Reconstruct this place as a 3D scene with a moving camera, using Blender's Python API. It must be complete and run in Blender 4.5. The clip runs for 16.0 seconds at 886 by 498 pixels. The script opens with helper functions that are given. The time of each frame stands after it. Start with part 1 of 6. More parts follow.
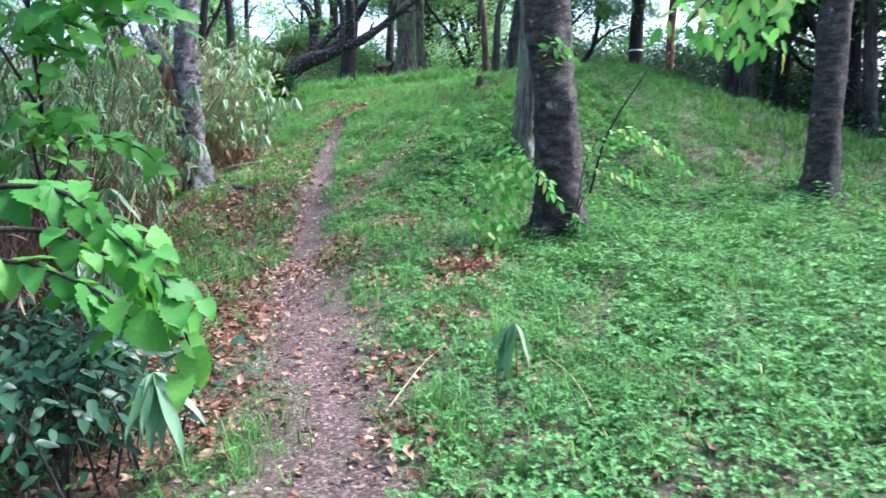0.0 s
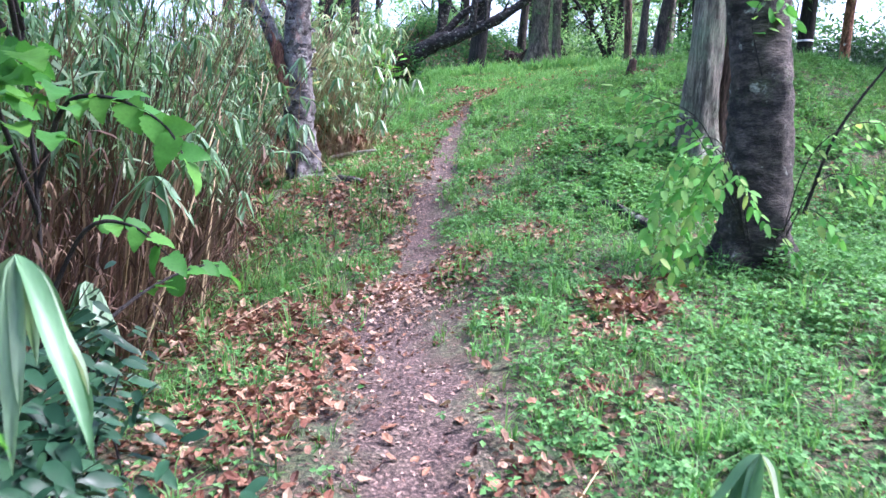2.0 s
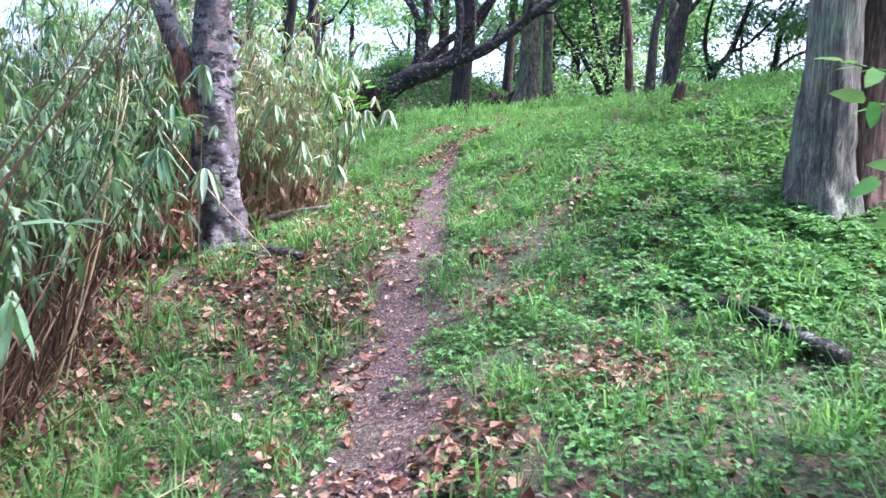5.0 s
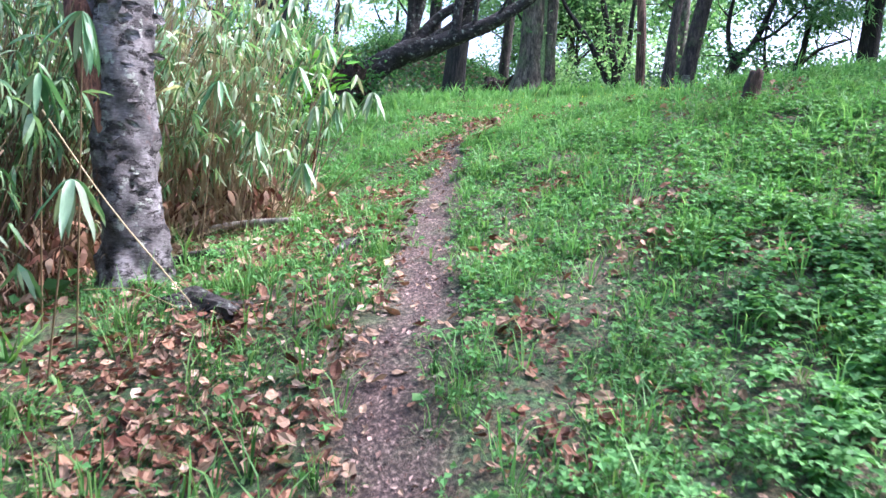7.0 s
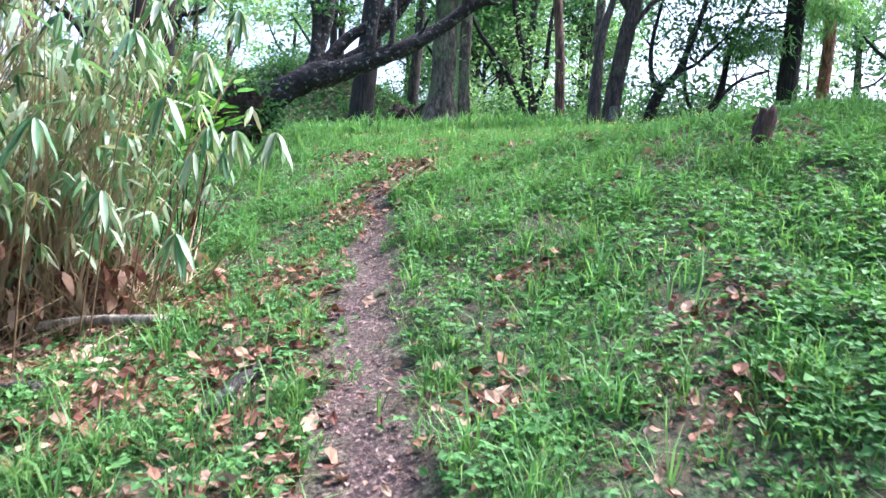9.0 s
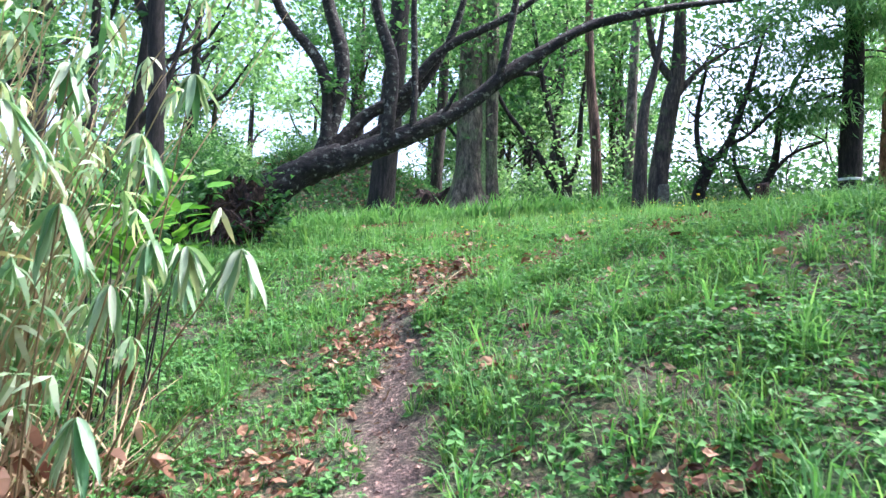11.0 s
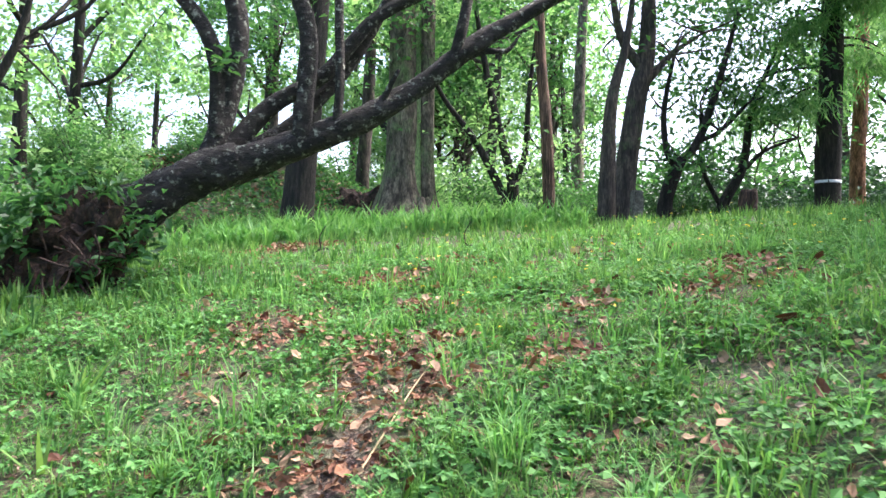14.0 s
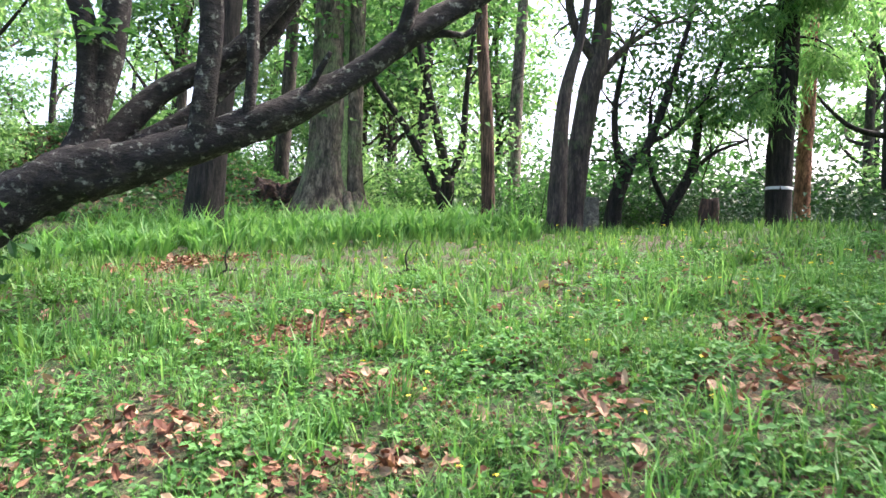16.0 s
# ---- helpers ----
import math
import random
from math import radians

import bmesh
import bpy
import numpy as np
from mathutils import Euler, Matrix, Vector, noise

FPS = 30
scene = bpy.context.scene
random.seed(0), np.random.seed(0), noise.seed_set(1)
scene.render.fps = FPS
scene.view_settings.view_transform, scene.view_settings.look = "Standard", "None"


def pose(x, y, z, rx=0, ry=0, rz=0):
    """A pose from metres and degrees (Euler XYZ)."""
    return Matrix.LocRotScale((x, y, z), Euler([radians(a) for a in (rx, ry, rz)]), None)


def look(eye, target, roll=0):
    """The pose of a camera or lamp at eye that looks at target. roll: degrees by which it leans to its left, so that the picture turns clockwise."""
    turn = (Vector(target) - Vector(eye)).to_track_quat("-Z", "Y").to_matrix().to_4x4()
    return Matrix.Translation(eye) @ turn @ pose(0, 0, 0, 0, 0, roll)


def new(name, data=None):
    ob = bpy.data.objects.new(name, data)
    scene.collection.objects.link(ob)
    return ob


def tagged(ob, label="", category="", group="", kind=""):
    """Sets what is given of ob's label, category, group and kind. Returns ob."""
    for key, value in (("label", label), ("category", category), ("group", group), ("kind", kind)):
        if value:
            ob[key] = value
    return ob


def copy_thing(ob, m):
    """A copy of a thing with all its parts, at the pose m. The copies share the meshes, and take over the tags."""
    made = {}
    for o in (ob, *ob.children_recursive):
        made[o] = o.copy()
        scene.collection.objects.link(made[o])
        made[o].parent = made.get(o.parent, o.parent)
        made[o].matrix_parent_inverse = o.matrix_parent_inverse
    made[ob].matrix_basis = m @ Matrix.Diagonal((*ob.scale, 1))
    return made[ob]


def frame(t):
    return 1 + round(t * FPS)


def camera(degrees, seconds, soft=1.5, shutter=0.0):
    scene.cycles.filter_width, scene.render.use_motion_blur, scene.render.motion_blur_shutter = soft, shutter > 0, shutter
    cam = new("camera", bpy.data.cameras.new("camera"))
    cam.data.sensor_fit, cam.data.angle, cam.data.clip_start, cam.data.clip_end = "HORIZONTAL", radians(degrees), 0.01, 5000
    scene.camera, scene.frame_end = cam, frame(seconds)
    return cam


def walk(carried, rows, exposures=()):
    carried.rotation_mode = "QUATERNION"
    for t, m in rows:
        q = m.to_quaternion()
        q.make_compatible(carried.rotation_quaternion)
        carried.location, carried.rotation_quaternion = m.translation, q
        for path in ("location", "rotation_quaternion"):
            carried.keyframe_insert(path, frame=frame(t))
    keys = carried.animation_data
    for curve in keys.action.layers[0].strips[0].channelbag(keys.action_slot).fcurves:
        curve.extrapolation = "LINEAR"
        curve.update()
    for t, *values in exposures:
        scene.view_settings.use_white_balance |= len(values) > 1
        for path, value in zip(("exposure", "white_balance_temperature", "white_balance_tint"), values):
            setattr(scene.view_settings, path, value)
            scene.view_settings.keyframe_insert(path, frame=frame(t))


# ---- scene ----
cam = camera(62.0, 16.0, soft=1.5, shutter=0.25)
METRES, EYE, TILT, LEAN, TURN = 14.0, 1.45, -8.5, 0.0, 0.0
SKY, SUN, STOPS = 0.135, 2.8, 2.28
ROWS = [
    (0.0, 0.0, 0.0, 0.0, -0.0, 0.0, 0.0),
    (0.5, -0.0018, 0.0246, 0.0016, 6.23, -1.06, -1.2),
    (1.0, -0.0102, 0.0502, 0.002, 9.25, -1.53, -2.34),
    (1.5, -0.0151, 0.0878, 0.0052, 7.73, -0.92, -2.64),
    (2.0, -0.0185, 0.1203, 0.0135, 8.99, -0.69, -3.49),
    (2.5, -0.0281, 0.1585, 0.019, 9.06, 0.14, -4.51),
    (3.0, -0.0359, 0.1927, 0.0251, 9.46, 0.92, -4.74),
    (3.5, -0.0459, 0.2271, 0.026, 9.44, 2.38, -4.35),
    (4.0, -0.0492, 0.262, 0.0285, 6.16, 3.0, -2.78),
    (4.5, -0.0541, 0.3024, 0.0359, 7.11, 3.58, -2.65),
    (7.0, -0.0888, 0.4749, 0.0781, 5.63, 2.3, -4.63),
    (7.5, -0.0987, 0.507, 0.0901, 4.3, 2.64, -4.15),
    (8.0, -0.1027, 0.538, 0.0979, 3.11, 2.82, -3.84),
    (8.5, -0.1126, 0.5673, 0.1065, 1.2, 3.44, -3.76),
    (9.0, -0.1174, 0.591, 0.1143, -2.05, 4.69, -3.16),
    (9.5, -0.1197, 0.6239, 0.1267, -2.09, 5.72, -2.92),
    (10.0, -0.1223, 0.6513, 0.1332, -1.3, 8.87, -2.88),
    (12.5, -0.1244, 0.7789, 0.1819, 1.12, 11.31, -1.03),
    (13.0, -0.1259, 0.8054, 0.1919, -1.21, 10.46, 0.04),
    (13.5, -0.1307, 0.8317, 0.202, -4.19, 10.04, -0.04),
    (14.0, -0.1348, 0.8561, 0.2115, -5.84, 9.86, -0.53),
    (14.5, -0.1382, 0.8798, 0.2217, -7.98, 9.16, -0.36),
    (15.0, -0.1342, 0.9049, 0.2346, -11.0, 8.82, -0.46),
    (15.5, -0.1346, 0.9249, 0.2418, -12.43, 9.09, -0.28),
    (16.0, -0.1361, 0.9446, 0.2526, -12.14, 8.47, -0.65),
]
walk(cam, [(t, pose(0, 0, EYE, TILT, LEAN, TURN) @ pose(METRES * x, METRES * y, METRES * z, 90 + pitch, roll, yaw)) for t, x, y, z, yaw, pitch, roll in ROWS],
     exposures=[(0.0, STOPS - 0.18, 5450, 21), (2.0, STOPS, 5500, 33), (4.5, STOPS + 0.1, 5600, 37), (7.0, STOPS + 0.05, 5600, 27), (9.5, STOPS - 0.03, 5700, 27), (13.0, STOPS, 6150, 18), (16.0, STOPS + 0.09, 6700, 23)])

# ---- world and light ----
world = bpy.data.worlds.new("sky")
scene.world = world
world.use_nodes = True
wn = world.node_tree.nodes
sky = wn.new("ShaderNodeTexSky")
sky.sky_type, sky.sun_disc = "NISHITA", False
SUN_UP, SUN_ROUND = radians(56), radians(72)
sky.sun_elevation, sky.sun_rotation = SUN_UP, SUN_ROUND
sky.air_density, sky.dust_density, sky.ozone_density = 1.0, 4.0, 1.0
wn["Background"].inputs["Strength"].default_value = SKY
world.node_tree.links.new(sky.outputs[0], wn["Background"].inputs["Color"])
lamp = bpy.data.lights.new("sun", "SUN")
lamp.energy, lamp.angle, lamp.color = SUN, radians(17), (1.0, 0.95, 0.86)
sun = new("sun", lamp)
sun_dir = Vector((math.sin(SUN_ROUND) * math.cos(SUN_UP), math.cos(SUN_ROUND) * math.cos(SUN_UP), math.sin(SUN_UP)))
sun.matrix_world = look(sun_dir * 60, (0, 0, 0))

# ---- materials ----

def mat_base(name):
    m = bpy.data.materials.new(name)
    m.use_nodes = True
    nt = m.node_tree
    return m, nt, nt.nodes["Principled BSDF"]


def ramp(nt, fac, stops):
    r = nt.nodes.new("ShaderNodeValToRGB")
    e = r.color_ramp.elements
    while len(e) < len(stops):
        e.new(0.5)
    for el, (p, c) in zip(e, stops):
        el.position, el.color = p, (*c, 1)
    nt.links.new(fac, r.inputs[0])
    return r.outputs[0]


def noise_tex(nt, scale, detail=4.0, rough=0.6, stretch=(1, 1, 1), coord="Object"):
    tc, mp, n = nt.nodes.new("ShaderNodeTexCoord"), nt.nodes.new("ShaderNodeMapping"), nt.nodes.new("ShaderNodeTexNoise")
    mp.inputs["Scale"].default_value = stretch
    n.inputs["Scale"].default_value, n.inputs["Detail"].default_value, n.inputs["Roughness"].default_value = scale, detail, rough
    nt.links.new(tc.outputs[coord], mp.inputs[0])
    nt.links.new(mp.outputs[0], n.inputs["Vector"])
    return n.outputs[0]


def mix(nt, fac, a, b, mode="MIX"):
    n = nt.nodes.new("ShaderNodeMix")
    n.data_type, n.blend_type = "RGBA", mode
    for sock, v in ((n.inputs[0], fac), (n.inputs[6], a), (n.inputs[7], b)):
        if isinstance(v, bpy.types.NodeSocket):
            nt.links.new(v, sock)
        elif isinstance(v, (int, float)):
            sock.default_value = v
        else:
            sock.default_value = (*v, 1)
    return n.outputs[2]


def bump(nt, bsdf, height, strength, dist):
    b = nt.nodes.new("ShaderNodeBump")
    b.inputs["Strength"].default_value, b.inputs["Distance"].default_value = strength, dist
    nt.links.new(height, b.inputs["Height"])
    nt.links.new(b.outputs[0], bsdf.inputs["Normal"])


def leaf_mat(name, cols, rough=0.45, through_light=0.35, spots=0.25, single=False, shine=0.5):
    """Leaves: each island its own tone; some light passes through the blade."""
    m, nt, b = mat_base(name)
    if single:
        src = nt.nodes.new("ShaderNodeObjectInfo").outputs["Random"]
    else:
        src = nt.nodes.new("ShaderNodeNewGeometry").outputs["Random Per Island"]
    col = ramp(nt, src, [(i / max(1, len(cols) - 1), c) for i, c in enumerate(cols)])
    n = noise_tex(nt, 9.0, 3.0)
    col = mix(nt, spots, col, ramp(nt, n, [(0.3, (0.45, 0.45, 0.4)), (0.7, (1.25, 1.25, 1.1))]), "MULTIPLY")
    nt.links.new(col, b.inputs["Base Color"])
    b.inputs["Roughness"].default_value, b.inputs["Specular IOR Level"].default_value = rough, shine
    tr, mx = nt.nodes.new("ShaderNodeBsdfTranslucent"), nt.nodes.new("ShaderNodeMixShader")
    warm = mix(nt, 1.0, col, (1.2, 1.2, 0.75), "MULTIPLY")
    nt.links.new(warm, tr.inputs["Color"])
    mx.inputs[0].default_value = through_light
    nt.links.new(b.outputs[0], mx.inputs[1])
    nt.links.new(tr.outputs[0], mx.inputs[2])
    nt.links.new(mx.outputs[0], nt.nodes["Material Output"].inputs["Surface"])
    return m


def bark_mat(name, dark, light, stretch=(1, 1, 0.15), scale=18.0, moss=0.0, moss_col=(0.09, 0.14, 0.05), lichen=0.0, depth=0.03, lichen_size=7.0):
    m, nt, b = mat_base(name)
    n1 = noise_tex(nt, scale, 6.0, 0.65, stretch)
    n2 = noise_tex(nt, 2.2, 3.0, 0.5)
    col = ramp(nt, n1, [(0.38, dark), (0.5, tuple(0.6 * a + 0.4 * c for a, c in zip(dark, light))), (0.62, light)])
    col = mix(nt, 0.6, col, ramp(nt, n2, [(0.38, (0.5, 0.5, 0.5)), (0.62, (1.35, 1.3, 1.25))]), "MULTIPLY")
    if moss:
        col = mix(nt, ramp(nt, noise_tex(nt, 1.7, 5.0, 0.7), [(0.62 - 0.4 * moss, (0, 0, 0)), (0.8 - 0.4 * moss, (0.85, 0.85, 0.85))]), col, moss_col)
    if lichen:
        col = mix(nt, ramp(nt, noise_tex(nt, lichen_size, 4.0, 0.7), [(0.66 - 0.1 * lichen, (0, 0, 0)), (0.7, (0.8, 0.8, 0.8))]), col, (0.36, 0.39, 0.33))
    n3 = noise_tex(nt, scale * 3.6, 5.0, 0.7, stretch)
    col = mix(nt, 0.75, col, ramp(nt, n3, [(0.4, (0.35, 0.34, 0.33)), (0.52, (1, 1, 1)), (0.64, (1.5, 1.48, 1.45))]), "MULTIPLY")
    nt.links.new(col, b.inputs["Base Color"])
    b.inputs["Roughness"].default_value = 0.9
    both = mix(nt, 0.5, n1, n3)
    bump(nt, b, both, 1.0, depth)
    return m


def cherry_mat():
    """Grey-lavender bark, split by dark level cracks into papery bands."""
    m, nt, b = mat_base("cherry_bark")
    tone = noise_tex(nt, 4.5, 6.0, 0.7, (1, 1, 0.7))
    col = ramp(nt, tone, [(0.36, (0.03, 0.025, 0.024)), (0.48, (0.095, 0.086, 0.085)), (0.66, (0.24, 0.225, 0.225))])
    fine = noise_tex(nt, 60.0, 4.0, 0.7, (0.4, 0.4, 1.6))
    col = mix(nt, 0.8, col, ramp(nt, fine, [(0.36, (0.45, 0.44, 0.44)), (0.6, (1.25, 1.25, 1.25))]), "MULTIPLY")
    lich = noise_tex(nt, 9.0, 5.0, 0.75)
    col = mix(nt, ramp(nt, lich, [(0.57, (0, 0, 0)), (0.62, (0.7, 0.7, 0.7))]), col, (0.3, 0.34, 0.28))
    rust = noise_tex(nt, 4.0, 4.0, 0.7, (1, 1, 0.6))
    col = mix(nt, ramp(nt, rust, [(0.6, (0, 0, 0)), (0.66, (0.75, 0.75, 0.75))]), col, (0.16, 0.08, 0.06))
    crack = noise_tex(nt, 9.0, 6.0, 0.75, (0.9, 0.9, 1.7))
    line = ramp(nt, crack, [(0.41, (0, 0, 0)), (0.47, (1, 1, 1))])
    col = mix(nt, line, (0.014, 0.011, 0.011), col)
    nt.links.new(col, b.inputs["Base Color"])
    b.inputs["Roughness"].default_value = 0.75
    bump(nt, b, mix(nt, 0.35, line, fine), 0.9, 0.02)
    return m


GRASS = leaf_mat("grass_blade", [(0.034, 0.105, 0.03), (0.066, 0.185, 0.047), (0.115, 0.265, 0.07), (0.19, 0.33, 0.105)], 0.55, 0.4, shine=0.25)
# lighter than GRASS, to carry the sunlight on the strip before the old trees
GRASS_LONG = leaf_mat("long_grass_blade", [(0.06, 0.2, 0.055), (0.12, 0.31, 0.09), (0.21, 0.41, 0.15)], 0.5, 0.5, shine=0.3)
HERB = leaf_mat("herb_leaf", [(0.045, 0.14, 0.042), (0.085, 0.24, 0.07), (0.15, 0.35, 0.11)], 0.6, 0.35, shine=0.2)
LITTER = leaf_mat("dead_leaf", [(0.05, 0.022, 0.015), (0.13, 0.05, 0.032), (0.2, 0.095, 0.06), (0.31, 0.17, 0.11), (0.43, 0.3, 0.215), (0.1, 0.04, 0.027)], 0.7, 0.12, 0.6, shine=0.25)
CRUMB = leaf_mat("leaf_crumbs", [(0.06, 0.035, 0.03), (0.15, 0.09, 0.075), (0.28, 0.18, 0.15), (0.45, 0.33, 0.28)], 0.8, 0.0, 0.4, shine=0.2)
# dry litter; its paleness also stands for sunlight by thicket and path bend
BLEACHED = leaf_mat("bleached_leaf", [(0.2, 0.12, 0.085), (0.4, 0.27, 0.2), (0.56, 0.43, 0.35)], 0.7, 0.05, 0.4, shine=0.2)
STRAW = leaf_mat("straw", [(0.3, 0.22, 0.12), (0.42, 0.33, 0.19), (0.22, 0.13, 0.07)], 0.6, 0.1, 0.4)
BAMBOO_LEAF = leaf_mat("bamboo_leaf", [(0.025, 0.075, 0.03), (0.06, 0.15, 0.06), (0.14, 0.27, 0.12), (0.3, 0.42, 0.26)], 0.38, 0.4, shine=0.45)
# bamboo leaf tones lightened for sun and sky glint at the thicket's end
PALE_BAMBOO = leaf_mat("pale_bamboo_leaf", [(0.07, 0.2, 0.07), (0.17, 0.34, 0.15), (0.3, 0.45, 0.27), (0.47, 0.56, 0.41), (0.36, 0.33, 0.19)], 0.35, 0.4)
BAMBOO_DRY = leaf_mat("dry_bamboo_leaf", [(0.045, 0.027, 0.018), (0.1, 0.062, 0.04), (0.26, 0.19, 0.125)], 0.6, 0.12, 0.4, shine=0.25)
CULM = leaf_mat("bamboo_culm", [(0.03, 0.017, 0.01), (0.085, 0.05, 0.028), (0.24, 0.175, 0.1), (0.06, 0.052, 0.027)], 0.5, 0.0, 0.5, shine=0.3)
RED_STEM = leaf_mat("dead_brown_stem", [(0.035, 0.018, 0.012), (0.085, 0.042, 0.028), (0.18, 0.1, 0.065)], 0.6, 0.0, 0.5)
CANOPY = leaf_mat("canopy_leaf", [(0.03, 0.1, 0.04), (0.055, 0.17, 0.06), (0.1, 0.24, 0.085)], 0.45, 0.58)
# canopy leaf lightened and greyed for backlight and haze in the far trees
CANOPY_LIGHT = leaf_mat("light_canopy_leaf", [(0.09, 0.22, 0.09), (0.16, 0.33, 0.15), (0.27, 0.44, 0.24)], 0.45, 0.64)
EVERGREEN = leaf_mat("evergreen_leaf", [(0.018, 0.06, 0.026), (0.036, 0.105, 0.044), (0.065, 0.16, 0.065)], 0.3, 0.2)
CONIFER = leaf_mat("conifer_spray", [(0.06, 0.19, 0.07), (0.13, 0.32, 0.12), (0.23, 0.43, 0.2)], 0.5, 0.6)
YOUNG_LEAF = leaf_mat("yellow_green_leaf", [(0.08, 0.25, 0.035), (0.12, 0.32, 0.05), (0.18, 0.38, 0.07)], 0.55, 0.35, 0.2, True, 0.15)
BRIGHT_LEAF = leaf_mat("fresh_leaf", [(0.05, 0.2, 0.04), (0.08, 0.28, 0.05), (0.14, 0.36, 0.07)], 0.5, 0.45, 0.3, True, 0.2)
PALE_LEAF = leaf_mat("pale_green_leaf", [(0.085, 0.29, 0.06), (0.13, 0.38, 0.09), (0.2, 0.44, 0.13), (0.31, 0.42, 0.14)], 0.6, 0.45, 0.25, True, 0.08)
GLOSSY_LEAF = leaf_mat("glossy_dark_leaf", [(0.009, 0.034, 0.019), (0.016, 0.055, 0.028), (0.03, 0.085, 0.04)], 0.36, 0.1, 0.3, True, 0.22)
SASA_LEAF = leaf_mat("broad_bamboo_leaf", [(0.07, 0.19, 0.08), (0.13, 0.27, 0.14), (0.24, 0.36, 0.24), (0.33, 0.4, 0.28)], 0.4, 0.3, 0.3, True, 0.35)
FLOWER = leaf_mat("yellow_flower", [(0.7, 0.55, 0.03), (0.8, 0.65, 0.06)], 0.5, 0.2)
BARK_DARK = bark_mat("dark_bark", (0.006, 0.005, 0.005), (0.04, 0.034, 0.03), scale=22)
BARK_LEAN = bark_mat("dark_bark_with_lichen", (0.006, 0.005, 0.005), (0.04, 0.035, 0.032), (0.5, 1, 1), 14, lichen=1.0, depth=0.06, lichen_size=15.0)
BARK_CHERRY = cherry_mat()
BARK_TREE = bark_mat("grey_brown_bark", (0.012, 0.01, 0.009), (0.1, 0.085, 0.075), (0.6, 0.6, 1.3), 13, moss=0.15, lichen=0.35, depth=0.05)
BARK_CEDAR = bark_mat("fibrous_cedar_bark", (0.05, 0.042, 0.034), (0.27, 0.25, 0.2), (1, 1, 0.06), 26, moss=0.4, moss_col=(0.19, 0.24, 0.16))
BARK_RED = bark_mat("red_brown_bark", (0.045, 0.026, 0.019), (0.25, 0.15, 0.11), (1, 1, 0.08), 24)
BARK_PINE = bark_mat("orange_pine_bark", (0.12, 0.05, 0.03), (0.5, 0.24, 0.14), (1, 1, 0.3), 16)
BARK_OAK = bark_mat("pale_grey_bark", (0.04, 0.032, 0.026), (0.2, 0.17, 0.135), (1, 1, 0.3), 12, moss=0.3, moss_col=(0.16, 0.24, 0.1))
BARK_MOSS = bark_mat("mossy_bark", (0.06, 0.07, 0.04), (0.25, 0.28, 0.18), (1, 1, 0.3), 12, moss=0.8, moss_col=(0.16, 0.27, 0.1))
BARK_FAR = bark_mat("woodland_bark", (0.02, 0.016, 0.014), (0.095, 0.078, 0.065), (1, 1, 0.2), 14, moss=0.2)
ROTTEN = bark_mat("rotten_wood", (0.006, 0.005, 0.005), (0.055, 0.046, 0.043), (1, 1, 0.4), 22, lichen=1.0, lichen_size=12.0)
RED_WOOD = bark_mat("torn_red_wood", (0.07, 0.025, 0.015), (0.34, 0.16, 0.1), (1, 1, 0.1), 22)
STUMP_WOOD = bark_mat("weathered_stump_wood", (0.02, 0.012, 0.009), (0.11, 0.06, 0.04), (1, 1, 0.12), 24)
WHITE_STICK = bark_mat("bleached_wood", (0.2, 0.17, 0.14), (0.55, 0.5, 0.44), (1, 1, 0.2), 20)
EARTH = bark_mat("bare_earth_and_roots", (0.016, 0.009, 0.007), (0.1, 0.055, 0.04), (1, 1, 1), 14, depth=0.06)
STONE = bark_mat("weathered_stone", (0.07, 0.07, 0.062), (0.2, 0.195, 0.175), (1, 1, 1), 14, moss=0.2)
TAPE, tnt, tb = mat_base("white_tape")
nt_col = ramp(tnt, noise_tex(tnt, 30.0), [(0.3, (0.55, 0.56, 0.58)), (0.7, (0.75, 0.76, 0.78))])
tnt.links.new(nt_col, tb.inputs["Base Color"])


def ground_mat():
    m, nt, b = mat_base("woodland_ground")
    at = nt.nodes.new("ShaderNodeAttribute")
    at.attribute_name = "trodden"
    fine, mid, big = noise_tex(nt, 48.0, 5.0, 0.7), noise_tex(nt, 9.0, 5.0, 0.65), noise_tex(nt, 0.9, 4.0)
    soil = ramp(nt, fine, [(0.36, (0.023, 0.014, 0.013)), (0.5, (0.074, 0.049, 0.043)), (0.58, (0.165, 0.113, 0.098)), (0.66, (0.36, 0.27, 0.23))])
    soil = mix(nt, 0.8, soil, ramp(nt, mid, [(0.38, (0.5, 0.46, 0.45)), (0.62, (1.3, 1.25, 1.22))]), "MULTIPLY")
    green = ramp(nt, fine, [(0.38, (0.02, 0.018, 0.01)), (0.5, (0.06, 0.058, 0.028)), (0.6, (0.13, 0.1, 0.055))])
    green = mix(nt, ramp(nt, mid, [(0.44, (0, 0, 0)), (0.56, (0.8, 0.8, 0.8))]), green, mix(nt, 1.0, ramp(nt, fine, [(0.4, (0.3, 0.3, 0.3)), (0.6, (1.2, 1.2, 1.2))]), (0.05, 0.13, 0.04), "MULTIPLY"))
    green = mix(nt, ramp(nt, big, [(0.45, (0, 0, 0)), (0.6, (0.5, 0.5, 0.5))]), green, mix(nt, 1.0, ramp(nt, fine, [(0.4, (0.3, 0.3, 0.3)), (0.62, (1.6, 1.6, 1.6))]), (0.1, 0.058, 0.042), "MULTIPLY"))
    nt.links.new(mix(nt, at.outputs["Fac"], green, soil), b.inputs["Base Color"])
    b.inputs["Roughness"].default_value = 0.92
    bump(nt, b, fine, 0.9, 0.03)
    return m


GROUND = ground_mat()

